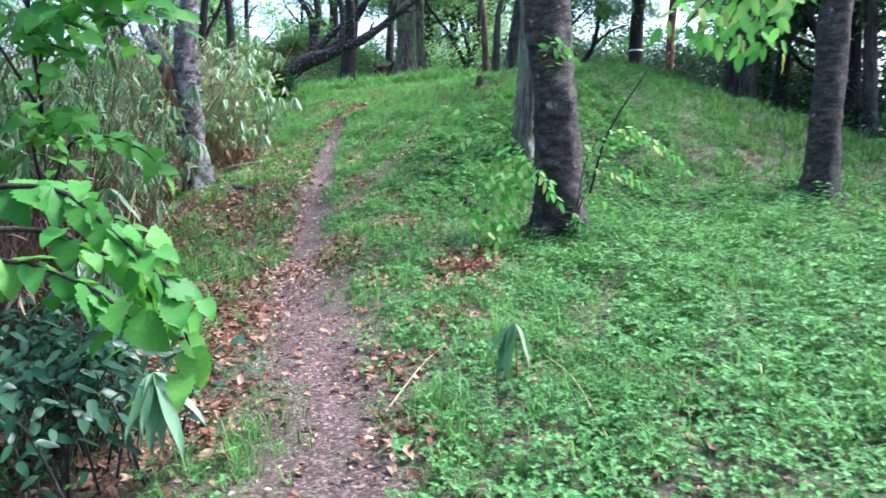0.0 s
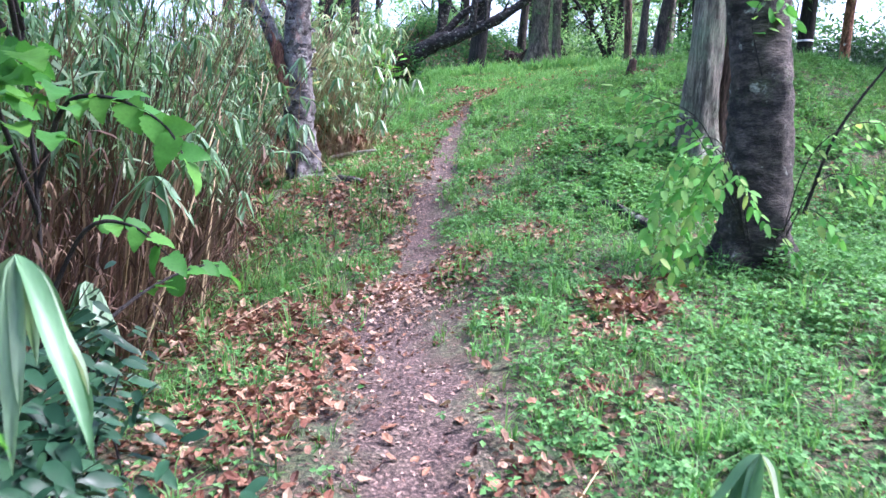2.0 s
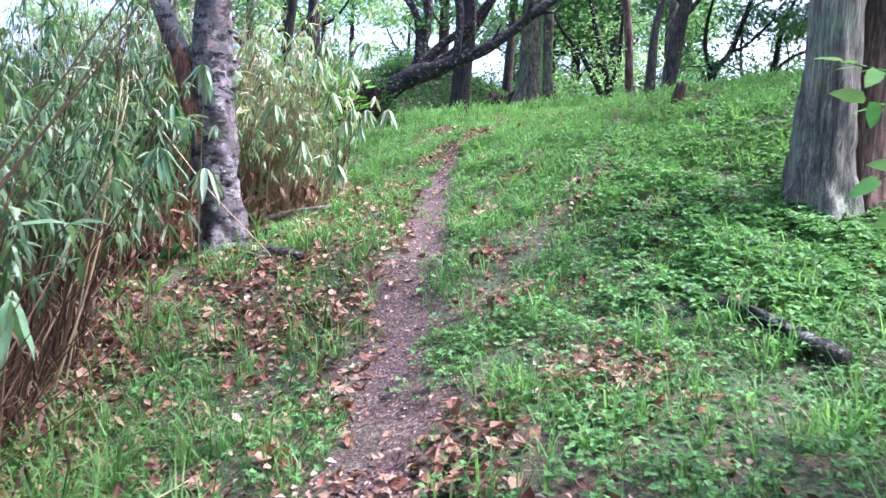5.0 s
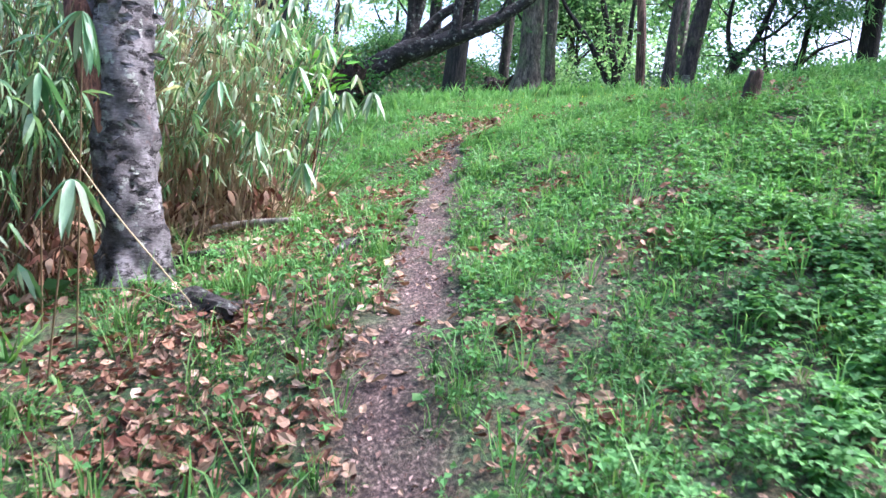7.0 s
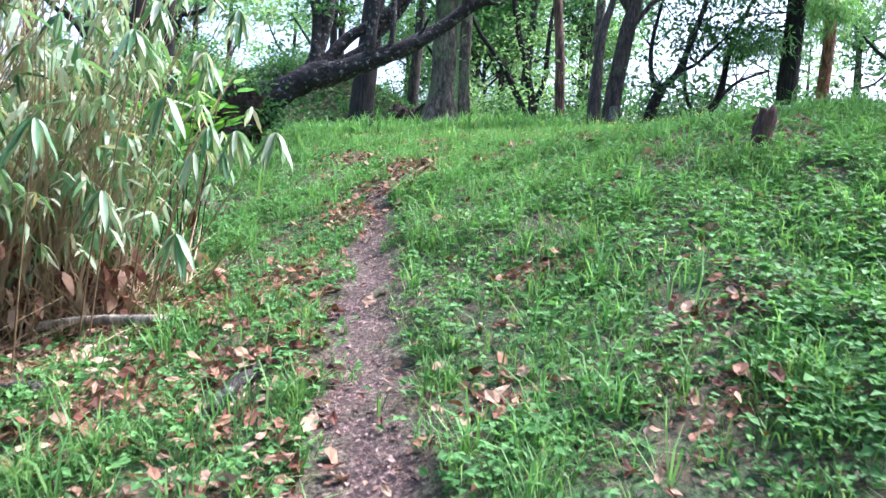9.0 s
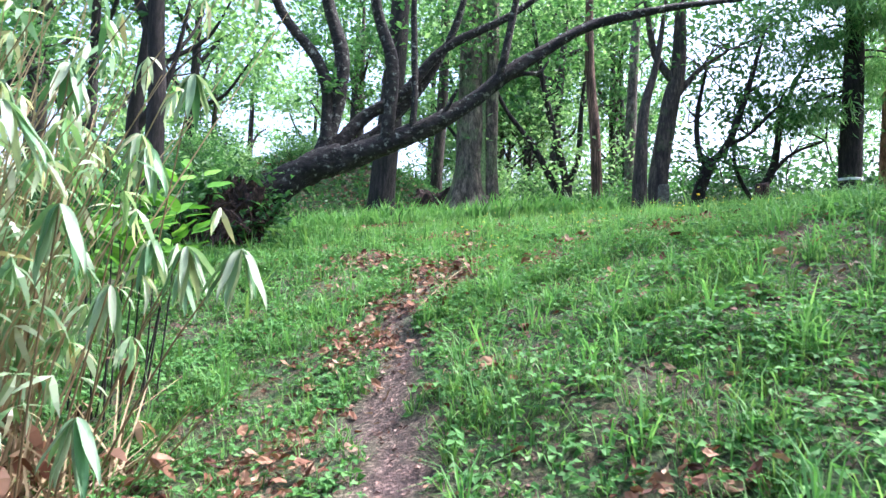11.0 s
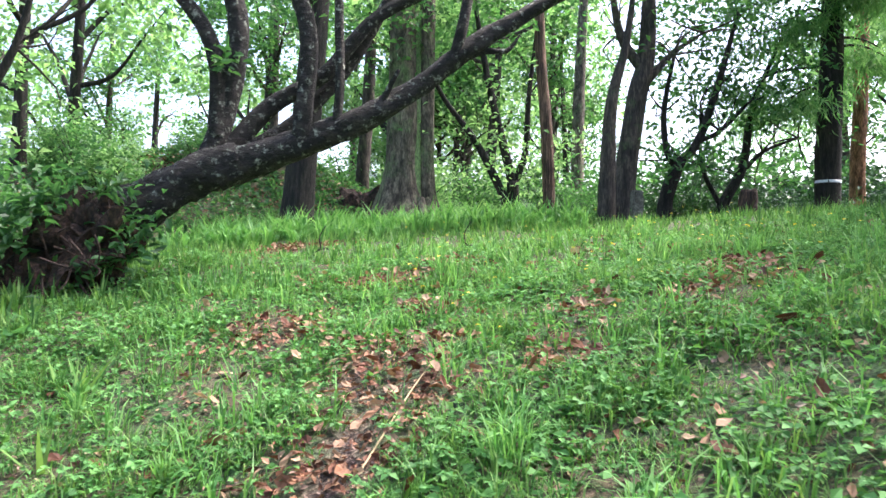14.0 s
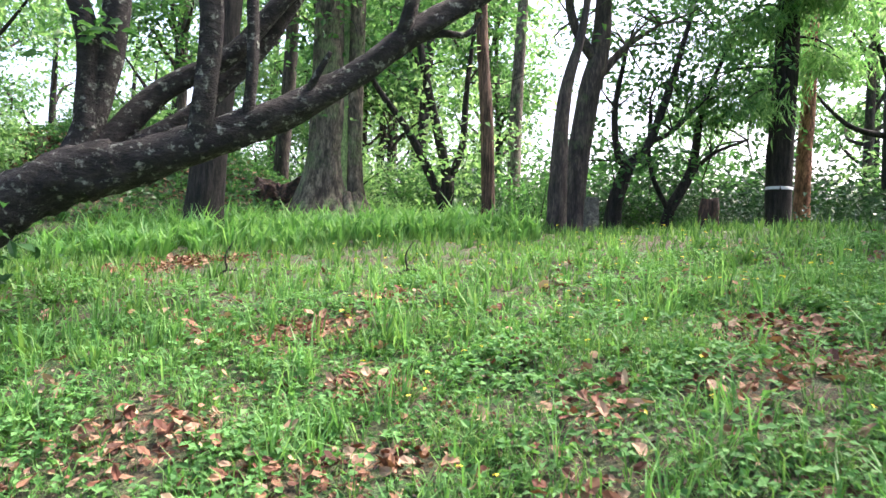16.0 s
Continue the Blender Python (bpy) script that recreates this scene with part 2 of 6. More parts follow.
# ---- lie of the land ----
BUMPS = [
    (1.5, 13, 3, 3, 0.358), (4.5, 9, 3, 3, -0.028), (-4, 8, 3, 4, -0.596), (-5, 13, 3, 3, -0.723), (0, 9, 3, 3, -0.031),
    (-2, 14, 3, 3, -0.081), (3, 18, 4, 4, 0.15), (-3, 19, 4, 4, 0.019), (7, 13, 4, 4, 0.096), (1, 24, 5, 5, 0.467),
    (7, 20, 4, 4, 1.053), (-3.6, 11, 1.8, 2.2, 0.256), (0, 0, 4, 4, 0.02), (3, 14.5, 3, 3, 0.548), (-10, 10, 5, 6, -0.877),
    (12, 12, 6, 7, -0.526), (0, 36, 12, 9, -0.1), (-11, 22, 5, 6, -0.534), (12, 26, 6, 7, -0.417),
    (-4.4, 29.2, 3.2, 1.9, 1.7), (-10, 29.5, 5, 3, 1.5),
    (7, 20, 4, 4, 0.342), (10, 17, 4, 6, -2.652), (2.3, 9.3, 1.2, 1.3, -0.34), (5.5, 13, 2.0, 2.0, 0.316), (-2.5, 10.3, 0.8, 0.8, 0.109), (7.5, 11.5, 2.0, 2.0, 0.581), (8, 15, 2.0, 2.0, 0.719),
]


def height(x, y):
    """Ground height: a slope rising ahead, a long grassy mound beside the path and a bank behind."""
    x, y = np.asarray(x, float), np.asarray(y, float)
    yy = np.where(y > 32, 32 + 8 * np.tanh((y - 32) / 8), np.where(y < -8, -8 + 6 * np.tanh((y + 8) / 6), y))
    z = 0.62 + 0.057 * yy + 0.813 * np.tanh((y - 11) / 5)
    for a, b, s, u, c in BUMPS:
        z = z + c * np.exp(-((x - a) / s) ** 2 - ((y - b) / u) ** 2)
    near = np.exp(-((x / 14) ** 2) - ((y - 12) / 22) ** 2)
    z = z + near * 0.018 * (np.sin(3.1 * x + 1.3 * y) + np.sin(2.3 * y - 1.7 * x + 1) + 0.7 * np.sin(6.3 * x + 5.1 * y))
    t = trodden(x, y)
    return z - 0.035 * t


def trail_x(y):
    return np.interp(y, [-6, 0, 3, 4.5, 6.4, 8.5, 10.4, 12.2, 14, 16], [0.0, -0.26, -0.47, -0.77, -1.31, -1.58, -1.76, -1.9, -2.03, -1.9])


def trail_w(y):
    return np.interp(y, [-4, 2.5, 4, 5.5, 6.8, 7.6, 9, 11, 13, 15, 16.5], [0.26, 0.28, 0.4, 0.52, 0.48, 0.27, 0.22, 0.2, 0.19, 0.12, 0.0])


def trodden(x, y):
    x, y = np.asarray(x, float), np.asarray(y, float)
    wob = 0.08 * np.sin(5 * y) + 0.05 * np.sin(11 * y + 1)
    d = np.abs(x - trail_x(y) - wob * 0.6) / np.maximum(trail_w(y), 0.02) + 0.8 * (field(x, y, 33, 0.3) - 0.5)
    return np.clip(1.35 - d, 0, 1) * (trail_w(y) > 0.03)


def field(x, y, seed, scale):
    """Smooth random patches between 0 and 1."""
    r = np.random.default_rng(seed)
    v = np.zeros_like(np.asarray(x, float))
    for k in range(9):
        a, f, p = r.uniform(0, 6.283), r.uniform(0.6, 2.2) / scale, r.uniform(0, 6.283)
        v = v + np.sin(f * 6.283 * (x * np.cos(a) + y * np.sin(a)) + p)
    return 1 / (1 + np.exp(-v * 0.9))


# ---- mesh helpers ----
def mesh_of(name, verts, faces, material, smooth=False):
    """verts: n x 3; faces: list of arrays, each m x k."""
    me = bpy.data.meshes.new(name)
    verts = np.ascontiguousarray(verts, dtype=np.float32)
    faces = [np.asarray(f, dtype=np.int32) for f in faces if len(f)]
    loops = np.concatenate([f.ravel() for f in faces])
    sizes = np.concatenate([np.full(len(f), f.shape[1], np.int32) for f in faces])
    me.vertices.add(len(verts))
    me.vertices.foreach_set("co", verts.ravel())
    me.loops.add(len(loops))
    me.loops.foreach_set("vertex_index", loops)
    me.polygons.add(len(sizes))
    me.polygons.foreach_set("loop_start", np.concatenate([[0], np.cumsum(sizes)[:-1]]).astype(np.int32))
    me.polygons.foreach_set("use_smooth", np.full(len(sizes), smooth))
    me.update(calc_edges=True)
    me.materials.append(material)
    return me


def link(name, me, parent=None, label=""):
    ob = new(name, me)
    if parent is not None:
        ob.parent = parent
    return tagged(ob, label=label)


def thing(name, at, label, category, group=""):
    e = new(name)
    e.location = at
    return tagged(e, label, category, group)


def unit(v):
    return v / np.maximum(np.linalg.norm(v, axis=-1, keepdims=True), 1e-9)


# leaf outlines: along, across, out of plane; then faces
DIAMOND = (np.array([(0, 0, 0), (0.42, 0.5, 0.12), (1, 0, -0.1), (0.42, -0.5, 0.12)]), [[0, 1, 2, 3]])
OVAL = (np.array([(0, 0, 0), (0.28, 0.43, 0.1), (0.32, 0, 0), (0.28, -0.43, 0.1), (0.68, 0.36, 0.05), (0.7, 0, -0.05), (0.68, -0.36, 0.05), (1, 0, -0.2)]),
        [[0, 1, 2], [0, 2, 3], [4, 7, 5], [5, 7, 6], [1, 4, 5, 2], [2, 5, 6, 3]])
BLADE = (np.array([(0, 0.5, 0), (0, -0.5, 0), (0.55, 0.42, 0.14), (0.55, -0.42, 0.14), (1, 0, -0.16)]), [[0, 2, 3, 1], [2, 4, 3]])
SHORT_BLADE = (np.array([(0, 0.5, 0), (0, -0.5, 0), (0.6, -0.3, 0.0), (1, 0.05, 0.0)]), [[0, 1, 2, 3]])
CURL = (np.array([(0, 0, 0.04), (0.12, 0.3, 0.16), (0.25, 0, 0), (0.28, -0.5, 0.02), (0.66, 0.5, 0.05), (0.6, 0.05, 0.03), (0.74, -0.3, 0.2), (1.02, 0.1, 0.12)]),
        [[0, 1, 2], [0, 2, 3], [4, 7, 5], [5, 7, 6], [1, 4, 5, 2], [2, 5, 6, 3]])


def strew(shape, p, d, n, length, width):
    """One blade or leaf at each p, pointing along d, with its upper side to n."""
    tv, tf = shape
    d = unit(d)
    s = unit(np.cross(n, d))
    n = np.cross(d, s)
    L, W = np.broadcast_to(length, len(p))[:, None, None], np.broadcast_to(width, len(p))[:, None, None]
    v = p[:, None, :] + d[:, None, :] * tv[None, :, 0:1] * L + s[:, None, :] * tv[None, :, 1:2] * W + n[:, None, :] * tv[None, :, 2:3] * L
    k, m = len(tv), len(p)
    fs = {}
    for f in tf:
        fs.setdefault(len(f), []).append(f)
    off = (np.arange(m) * k)[:, None, None]
    return v.reshape(-1, 3), [(np.array(f)[None] + off).reshape(-1, c) for c, f in fs.items()]


def merge(parts):
    vs, fs, o = [], {}, 0
    for v, faces in parts:
        vs.append(v)
        for f in faces:
            fs.setdefault(f.shape[1], []).append(f + o)
        o += len(v)
    return np.concatenate(vs), [np.concatenate(f) for f in fs.values()]


def smooth_line(pts, rad, steps):
    """Catmull-Rom through the points; radii follow."""
    pts, rad = np.asarray(pts, float), np.asarray(rad, float)
    P = np.vstack([2 * pts[0] - pts[1], pts, 2 * pts[-1] - pts[-2]])
    out, rr = [], []
    for i in range(len(pts) - 1):
        a, b, c, d = P[i:i + 4]
        for t in np.arange(steps) / steps:
            out.append(0.5 * (2 * b + (c - a) * t + (2 * a - 5 * b + 4 * c - d) * t * t + (3 * b - a - 3 * c + d) * t ** 3))
            rr.append(rad[i] * (1 - t) + rad[i + 1] * t)
    out.append(pts[-1]), rr.append(rad[-1])
    return np.array(out), np.array(rr)


def tube(pts, rad, sides=12, steps=5, knobs=0.08, flutes=0, seed=0):
    """A tapered, uneven limb along pts; flutes: root ridges near its foot."""
    c, r = smooth_line(pts, rad, steps)
    g = np.random.default_rng(seed)
    t = unit(np.gradient(c, axis=0))
    ref = np.array([0.0, 1.0, 0.0]) if abs(t[:, 1]).max() < 0.85 else np.array([1.0, 0.0, 0.0])
    u = unit(np.cross(t, ref))
    w = np.cross(t, u)
    a = np.linspace(0, 2 * np.pi, sides, endpoint=False)
    ph = g.uniform(0, 6.28, 6)
    s = np.arange(len(c))[:, None]
    k = 1 + knobs * (0.5 * np.sin(2 * a + ph[0] + 0.35 * s) + 0.4 * np.sin(3 * a + ph[1] - 0.5 * s) + 0.4 * np.sin(5 * a + ph[2] + 0.9 * s)) + g.normal(0, knobs * 0.3, (len(c), sides))
    if flutes:
        foot = np.exp(-np.linspace(0, 5, len(c)))[:, None]
        k = k + foot * 0.35 * np.maximum(0, np.sin(flutes * a + ph[3]))
    rad2 = r[:, None] * k
    v = c[:, None] + rad2[..., None] * (np.cos(a)[None, :, None] * u[:, None] + np.sin(a)[None, :, None] * w[:, None])
    m = len(c)
    i, j = np.meshgrid(np.arange(m - 1), np.arange(sides), indexing="ij")
    q = np.stack([i * sides + j, i * sides + (j + 1) % sides, (i + 1) * sides + (j + 1) % sides, (i + 1) * sides + j], -1).reshape(-1, 4)
    v = np.vstack([v.reshape(-1, 3), c[-1:]])
    top = (m - 1) * sides
    cap = np.stack([np.full(sides, m * sides), top + np.arange(sides), top + (np.arange(sides) + 1) % sides], -1)
    return v, [q, cap]


def lump(centre, size, seed, rough=0.25, n=18):
    """A closed uneven mass."""
    g = np.random.default_rng(seed)
    u, w = np.linspace(0, 2 * np.pi, 2 * n, endpoint=False), np.linspace(0.02, np.pi - 0.02, n)
    W, U = np.meshgrid(w, u, indexing="ij")
    d = np.stack([np.sin(W) * np.cos(U), np.sin(W) * np.sin(U), np.cos(W)], -1)
    k = np.ones(W.shape)
    for f, a in ((2, 0.5), (4, 0.35), (8, 0.25), (15, 0.16)):
        q = g.normal(0, 1, (3, 3)) * f
        k = k + rough * a * np.sin(d @ q[0] + g.uniform(0, 6)) * np.cos(d @ q[1] + g.uniform(0, 6)) * 2
    v = np.array(centre) + d * k[..., None] * np.array(size)
    i, j = np.meshgrid(np.arange(n - 1), np.arange(2 * n), indexing="ij")
    m = 2 * n
    f = np.stack([i * m + j, (i + 1) * m + j, (i + 1) * m + (j + 1) % m, i * m + (j + 1) % m], -1).reshape(-1, 4)
    return v.reshape(-1, 3), [f]


def limb(name, pts, rad, material, parent, label="", sides=10, **kw):
    v, f = tube(pts, rad, sides, **kw)
    base = np.array(parent.location) if parent is not None else 0
    return link(name, mesh_of(name, v - base, f, material, True), parent, label)


def leaf_cloud(centres, per, spread, length, width, seed, droop=0.3, shape=DIAMOND, flat=0.6):
    """Leaves in loose clumps round the centres."""
    g = np.random.default_rng(seed)
    c = np.repeat(np.asarray(centres, float), per, axis=0)
    p = c + g.normal(0, 1, c.shape) * np.array([1, 1, flat]) * spread * g.uniform(0.5, 1.2, (len(c), 1))
    d = g.normal(0, 1, c.shape)
    d[:, 2] = d[:, 2] * 0.5 - droop
    n = g.normal(0, 0.6, c.shape) + np.array([0, 0, 1])
    s = g.uniform(0.7, 1.25, len(c))
    return strew(shape, p, d, n, length * s, width * s)


# ---- ground ----
def ground():
    def axis(lo, hi, step, far):
        mid = np.arange(lo, hi, step)
        out, s, e = [], step, hi
        while e < far:
            out.append(e)
            s *= 1.22
            e += s
        low, s, e = [], step, lo
        while e > -far:
            s *= 1.22
            e -= s
            low.append(e)
        return np.concatenate([low[::-1], mid, out])
    xs, ys = axis(-4.5, 5, 0.15, 1500), axis(1, 22, 0.15, 1500)
    X, Y = np.meshgrid(xs, ys, indexing="ij")
    Z = height(X, Y)
    v = np.stack([X, Y, Z], -1).reshape(-1, 3)
    i, j = np.meshgrid(np.arange(len(xs) - 1), np.arange(len(ys) - 1), indexing="ij")
    a = i * len(ys) + j
    q = np.stack([a, a + len(ys), a + len(ys) + 1, a + 1], -1).reshape(-1, 4)
    me = mesh_of("ground", v, [q], GROUND, True)
    at = me.attributes.new("trodden", "FLOAT", "POINT")
    wear = np.clip(trodden(X, Y) * 1.2 - 0.35 * field(X, Y, 3, 0.5), 0, 1)
    at.data.foreach_set("value", wear.astype(np.float32).ravel())
    tagged(new("ground", me), "brown earth path on a grassy woodland slope", "ground", kind="structure")


ground()


# ---- trees that stand near the path ----
def on(x, y, dz=-0.08):
    return (x, y, float(height(x, y)) + dz)


def crown(parent, centres, per, spread, length, width, material, seed, label="", **kw):
    v, f = leaf_cloud(centres, per, spread, length, width, seed, **kw)
    return tagged(link("crown", mesh_of("crown", v - np.array(parent.location), f, material), parent, label), kind="stuff")


def blob(g, centre, size, n):
    """Clump centres inside an uneven ellipsoid, thinner in its middle."""
    p = unit(g.normal(0, 1, (n, 3))) * g.uniform(0.45, 1.0, (n, 1))
    return np.array(centre) + p * np.array(size)


def bare_tree(label, base, trunk, rad, material, limbs=(), sides=16, flutes=0, seed=1, knobs=0.07, steps=5):
    """A tree whose trunk runs through the given points (relative to its foot); limbs start on it."""
    t = thing("tree", base, label, "tree")
    b = np.array(base)
    limb("trunk", b + np.array(trunk), rad, material, t, sides=sides, flutes=flutes, seed=seed, knobs=knobs, steps=steps)
    for k, (pts, r) in enumerate(limbs):
        limb("limb", b + np.array(pts), r, material, t, seed=seed + k + 1, knobs=knobs, sides=9)
    return t


def twigs(parent, starts, seed, material, size=0.8, n=3, r=0.02):
    g = np.random.default_rng(seed)
    parts = []
    for s in starts:
        for _ in range(n):
            d = unit(g.normal(0, 1, 3) + np.array([0, 0, 0.5])) * size * g.uniform(0.6, 1.3)
            m = np.array(s) + d * 0.5 + g.normal(0, 0.08, 3)
            parts.append(tube([s, m, np.array(s) + d + g.normal(0, 0.1, 3)], [r, r * 0.6, r * 0.2], 4, 2, seed=int(g.integers(1e6))))
    v, f = merge(parts)
    return tagged(link("twig_spray", mesh_of("twig_spray", v - np.array(parent.location), f, material, True), parent), kind="stuff")


g = np.random.default_rng(21)
# trunk beside the path with pale sprouts
tc = bare_tree("dark-barked tree with leafy sprouts at its foot", on(1.2, 7.5), [(0, 0, 0), (-0.02, 0, 0.4), (-0.06, 0, 1.2), (-0.14, 0.05, 2.0), (-0.2, 0.1, 3.2), (-0.1, 0.2, 5.5)],
               [0.3, 0.24, 0.21, 0.22, 0.21, 0.15], BARK_TREE, [([(-0.1, 0, 1.55), (-0.28, -0.05, 1.9), (-0.36, -0.05, 2.4), (-0.5, 0, 3.6)], [0.09, 0.075, 0.065, 0.05])], flutes=5, seed=3, sides=28, steps=12, knobs=0.09)
# unseen crown, set off its trunk to cast shade on the lower thicket
crown(tc, blob(g, (0.9, 5.5, 6.9), (2.0, 2.2, 1.2), 58), 60, 0.4, 0.12, 0.07, CANOPY, 31)
tr = bare_tree("tall straight grey-brown tree trunk in herbs", on(4.62, 9.05), [(0, 0, 0), (0, 0, 0.5), (0.02, 0, 1.5), (0.05, 0, 3.2), (0.1, 0, 6.0)], [0.24, 0.19, 0.175, 0.17, 0.14], BARK_TREE, flutes=4, seed=5, sides=28, steps=12)
crown(tr, blob(g, (5.4, 10.0, 7.8), (2.6, 2.4, 1.6), 6), 14, 0.4, 0.12, 0.07, CANOPY, 32)
# old cherry at the thicket's edge, split and torn
ch = bare_tree("old grey cherry tree with a split torn trunk", on(-3.72, 11.3), [(0, 0, 0), (-0.02, 0, 0.35), (-0.09, 0, 0.9), (-0.11, 0, 1.5), (-0.11, 0, 2.3), (0.0, 0.1, 3.4), (0.2, 0.2, 5.4)],
               [0.24, 0.19, 0.19, 0.185, 0.15, 0.12, 0.08], BARK_CHERRY, [([(-0.1, 0, 1.0), (-0.3, 0.0, 1.6), (-0.52, 0, 2.1), (-0.74, 0, 2.55)], [0.14, 0.12, 0.1, 0.07])], flutes=4, seed=7, sides=28, steps=12, knobs=0.13)
limb("torn_wood", np.array(on(-3.72, 11.3)) + np.array([(-0.16, -0.15, 1.0), (-0.24, -0.14, 1.35), (-0.36, -0.1, 1.75), (-0.48, -0.06, 2.05)]), [0.02, 0.06, 0.08, 0.03], RED_WOOD, ch, "torn red-brown heartwood", knobs=0.3)
# curling plates of bark on the side that faces the path
fr = np.random.default_rng(88)
fa, fz = fr.uniform(-2.9, -0.2, 46), fr.uniform(0.25, 2.3, 46)
fp = np.stack([np.interp(fz, [0, 0.9, 2.3], [-0.02, -0.09, -0.11]) + 0.19 * np.cos(fa), 0.19 * np.sin(fa), fz], -1)
fn = np.stack([np.cos(fa), np.sin(fa), 0 * fa], -1)
for k in range(46):
    v, f = strew(CURL, fp[k:k + 1], np.array([[-math.sin(fa[k]), math.cos(fa[k]), fr.normal(0, 0.5)]]), fn[k:k + 1] + fr.normal(0, 0.25, (1, 3)), fr.uniform(0.06, 0.14, 1), fr.uniform(0.04, 0.09, 1))
    link("bark_flake", mesh_of("bark_flake", v, f, BARK_CHERRY), ch)
crown(ch, blob(g, (-3.4, 11.8, 6.4), (2.2, 2.2, 1.4), 30), 55, 0.4, 0.11, 0.06, CANOPY, 33)
# twin cedar trunks on the mound's flank
ce = bare_tree("twin-trunked cedar with fibrous peeling bark", on(1.22, 10.65), [(0, 0, 0), (0, 0, 0.5), (0.03, 0, 1.5), (0.08, 0, 3.2), (0.1, 0, 6.5)], [0.26, 0.2, 0.185, 0.18, 0.14], BARK_CEDAR, flutes=6, seed=9, sides=32, steps=10, knobs=0.1)
limb("trunk", np.array(on(1.56, 10.75)) + np.array([(0, 0, 0), (0, 0, 0.5), (0.06, 0, 1.5), (0.14, 0, 3.2), (0.2, 0, 6.0)]), [0.18, 0.14, 0.13, 0.125, 0.1], BARK_RED, ce, "red-brown second trunk", sides=18, flutes=5, seed=10)
# crown above view, shifted and thickened to darken the thicket's middle
crown(ce, blob(g, (0.9, 9.7, 7.5), (2.2, 2.2, 1.3), 56), 60, 0.4, 0.2, 0.04, CONIFER, 34, droop=0.8)

# leaning tree with a torn-up root
lean_at = on(-4.6, 18.75)
le = thing("leaning_tree", lean_at, "dark leaning tree with lichen patches and upright branches", "tree")
Y0 = 18.7
limb("trunk", [(-5.3, 18.7, 1.7), (-4.85, 18.7, 2.1), (-4.35, Y0, 2.6), (-3.9, Y0, 2.98), (-3.46, Y0, 3.28), (-3.0, Y0, 3.48)], [0.4, 0.34, 0.26, 0.21, 0.18, 0.16], BARK_LEAN, le, sides=28, steps=12, knobs=0.12, seed=11)
limb("limb", [(-3.2, Y0, 3.38), (-2.53, Y0, 3.62), (-2.01, Y0, 3.86), (-1.55, Y0, 4.14), (-1.14, Y0, 4.48), (-0.68, Y0, 4.8), (-0.1, Y0, 5.13), (0.77, Y0 - 0.1, 5.33), (1.6, Y0 - 0.2, 5.42)],
     [0.165, 0.135, 0.11, 0.09, 0.085, 0.07, 0.058, 0.042, 0.025], BARK_LEAN, le, sides=18, steps=8, knobs=0.13, seed=12)
LEAN_LIMBS = [
    ([(-3.4, 18.85, 3.3), (-3.19, 18.9, 3.87), (-3.09, 18.9, 4.66), (-3.29, 18.9, 5.4), (-3.5, 18.9, 6.6)], [0.15, 0.13, 0.12, 0.1, 0.06]),
    ([(-3.24, 18.85, 3.7), (-3.25, 18.85, 4.3), (-3.4, 18.85, 4.68), (-3.86, 18.85, 5.27), (-4.2, 18.8, 6.2)], [0.11, 0.1, 0.09, 0.08, 0.04]),
    ([(-2.5, 18.65, 3.62), (-2.47, 18.6, 3.95), (-2.46, 18.6, 4.6), (-2.66, 18.6, 5.25), (-2.8, 18.5, 6.5)], [0.12, 0.1, 0.1, 0.09, 0.05]),
    ([(-2.2, 18.65, 3.75), (-2.18, 18.6, 4.2), (-2.2, 18.6, 4.8), (-2.22, 18.6, 5.4), (-2.1, 18.5, 6.4)], [0.06, 0.055, 0.05, 0.045, 0.02]),
    ([(-3.2, 18.9, 3.5), (-2.82, 19.0, 4.0), (-2.33, 19.0, 4.33), (-1.85, 19.0, 4.89), (-1.07, 19.0, 5.32), (-0.3, 19.0, 5.9)], [0.13, 0.11, 0.1, 0.08, 0.06, 0.03]),
    ([(-3.0, 18.95, 3.6), (-2.6, 19.1, 3.9), (-2.1, 19.15, 4.5), (-1.7, 19.15, 5.3), (-1.5, 19.2, 6.3)], [0.1, 0.09, 0.08, 0.06, 0.03]),
    ([(-1.2, 18.68, 4.42), (-1.14, 18.6, 4.7), (-1.04, 18.6, 5.25), (-0.9, 18.5, 6.2)], [0.07, 0.065, 0.055, 0.03]),
    ([(-1.3, 18.7, 4.35), (-0.95, 18.72, 4.52), (-0.72, 18.75, 4.55), (-0.6, 18.75, 4.7)], [0.05, 0.04, 0.03, 0.015]),
    ([(-1.85, 18.7, 3.95), (-1.75, 18.6, 4.15), (-1.68, 18.55, 4.28)], [0.045, 0.035, 0.02]),
]
for k, (pts, r) in enumerate(LEAN_LIMBS):
    limb("limb", pts, [0.74 * q for q in r], BARK_LEAN, le, knobs=0.09, seed=40 + k)
v, f = merge([lump((-4.45, 18.6, 2.45), (0.42, 0.32, 0.42), 5, 0.4), lump((-4.1, 18.5, 2.75), (0.3, 0.26, 0.34), 6, 0.45), lump((-4.75, 18.65, 2.3), (0.3, 0.3, 0.3), 7, 0.4), lump((-5.05, 18.55, 2.0), (0.42, 0.3, 0.26), 8, 0.4)])
link("root_plate", mesh_of("root_plate", v - np.array(lean_at), f, EARTH, False), le, "torn-up root plate caked with earth")
roots = []
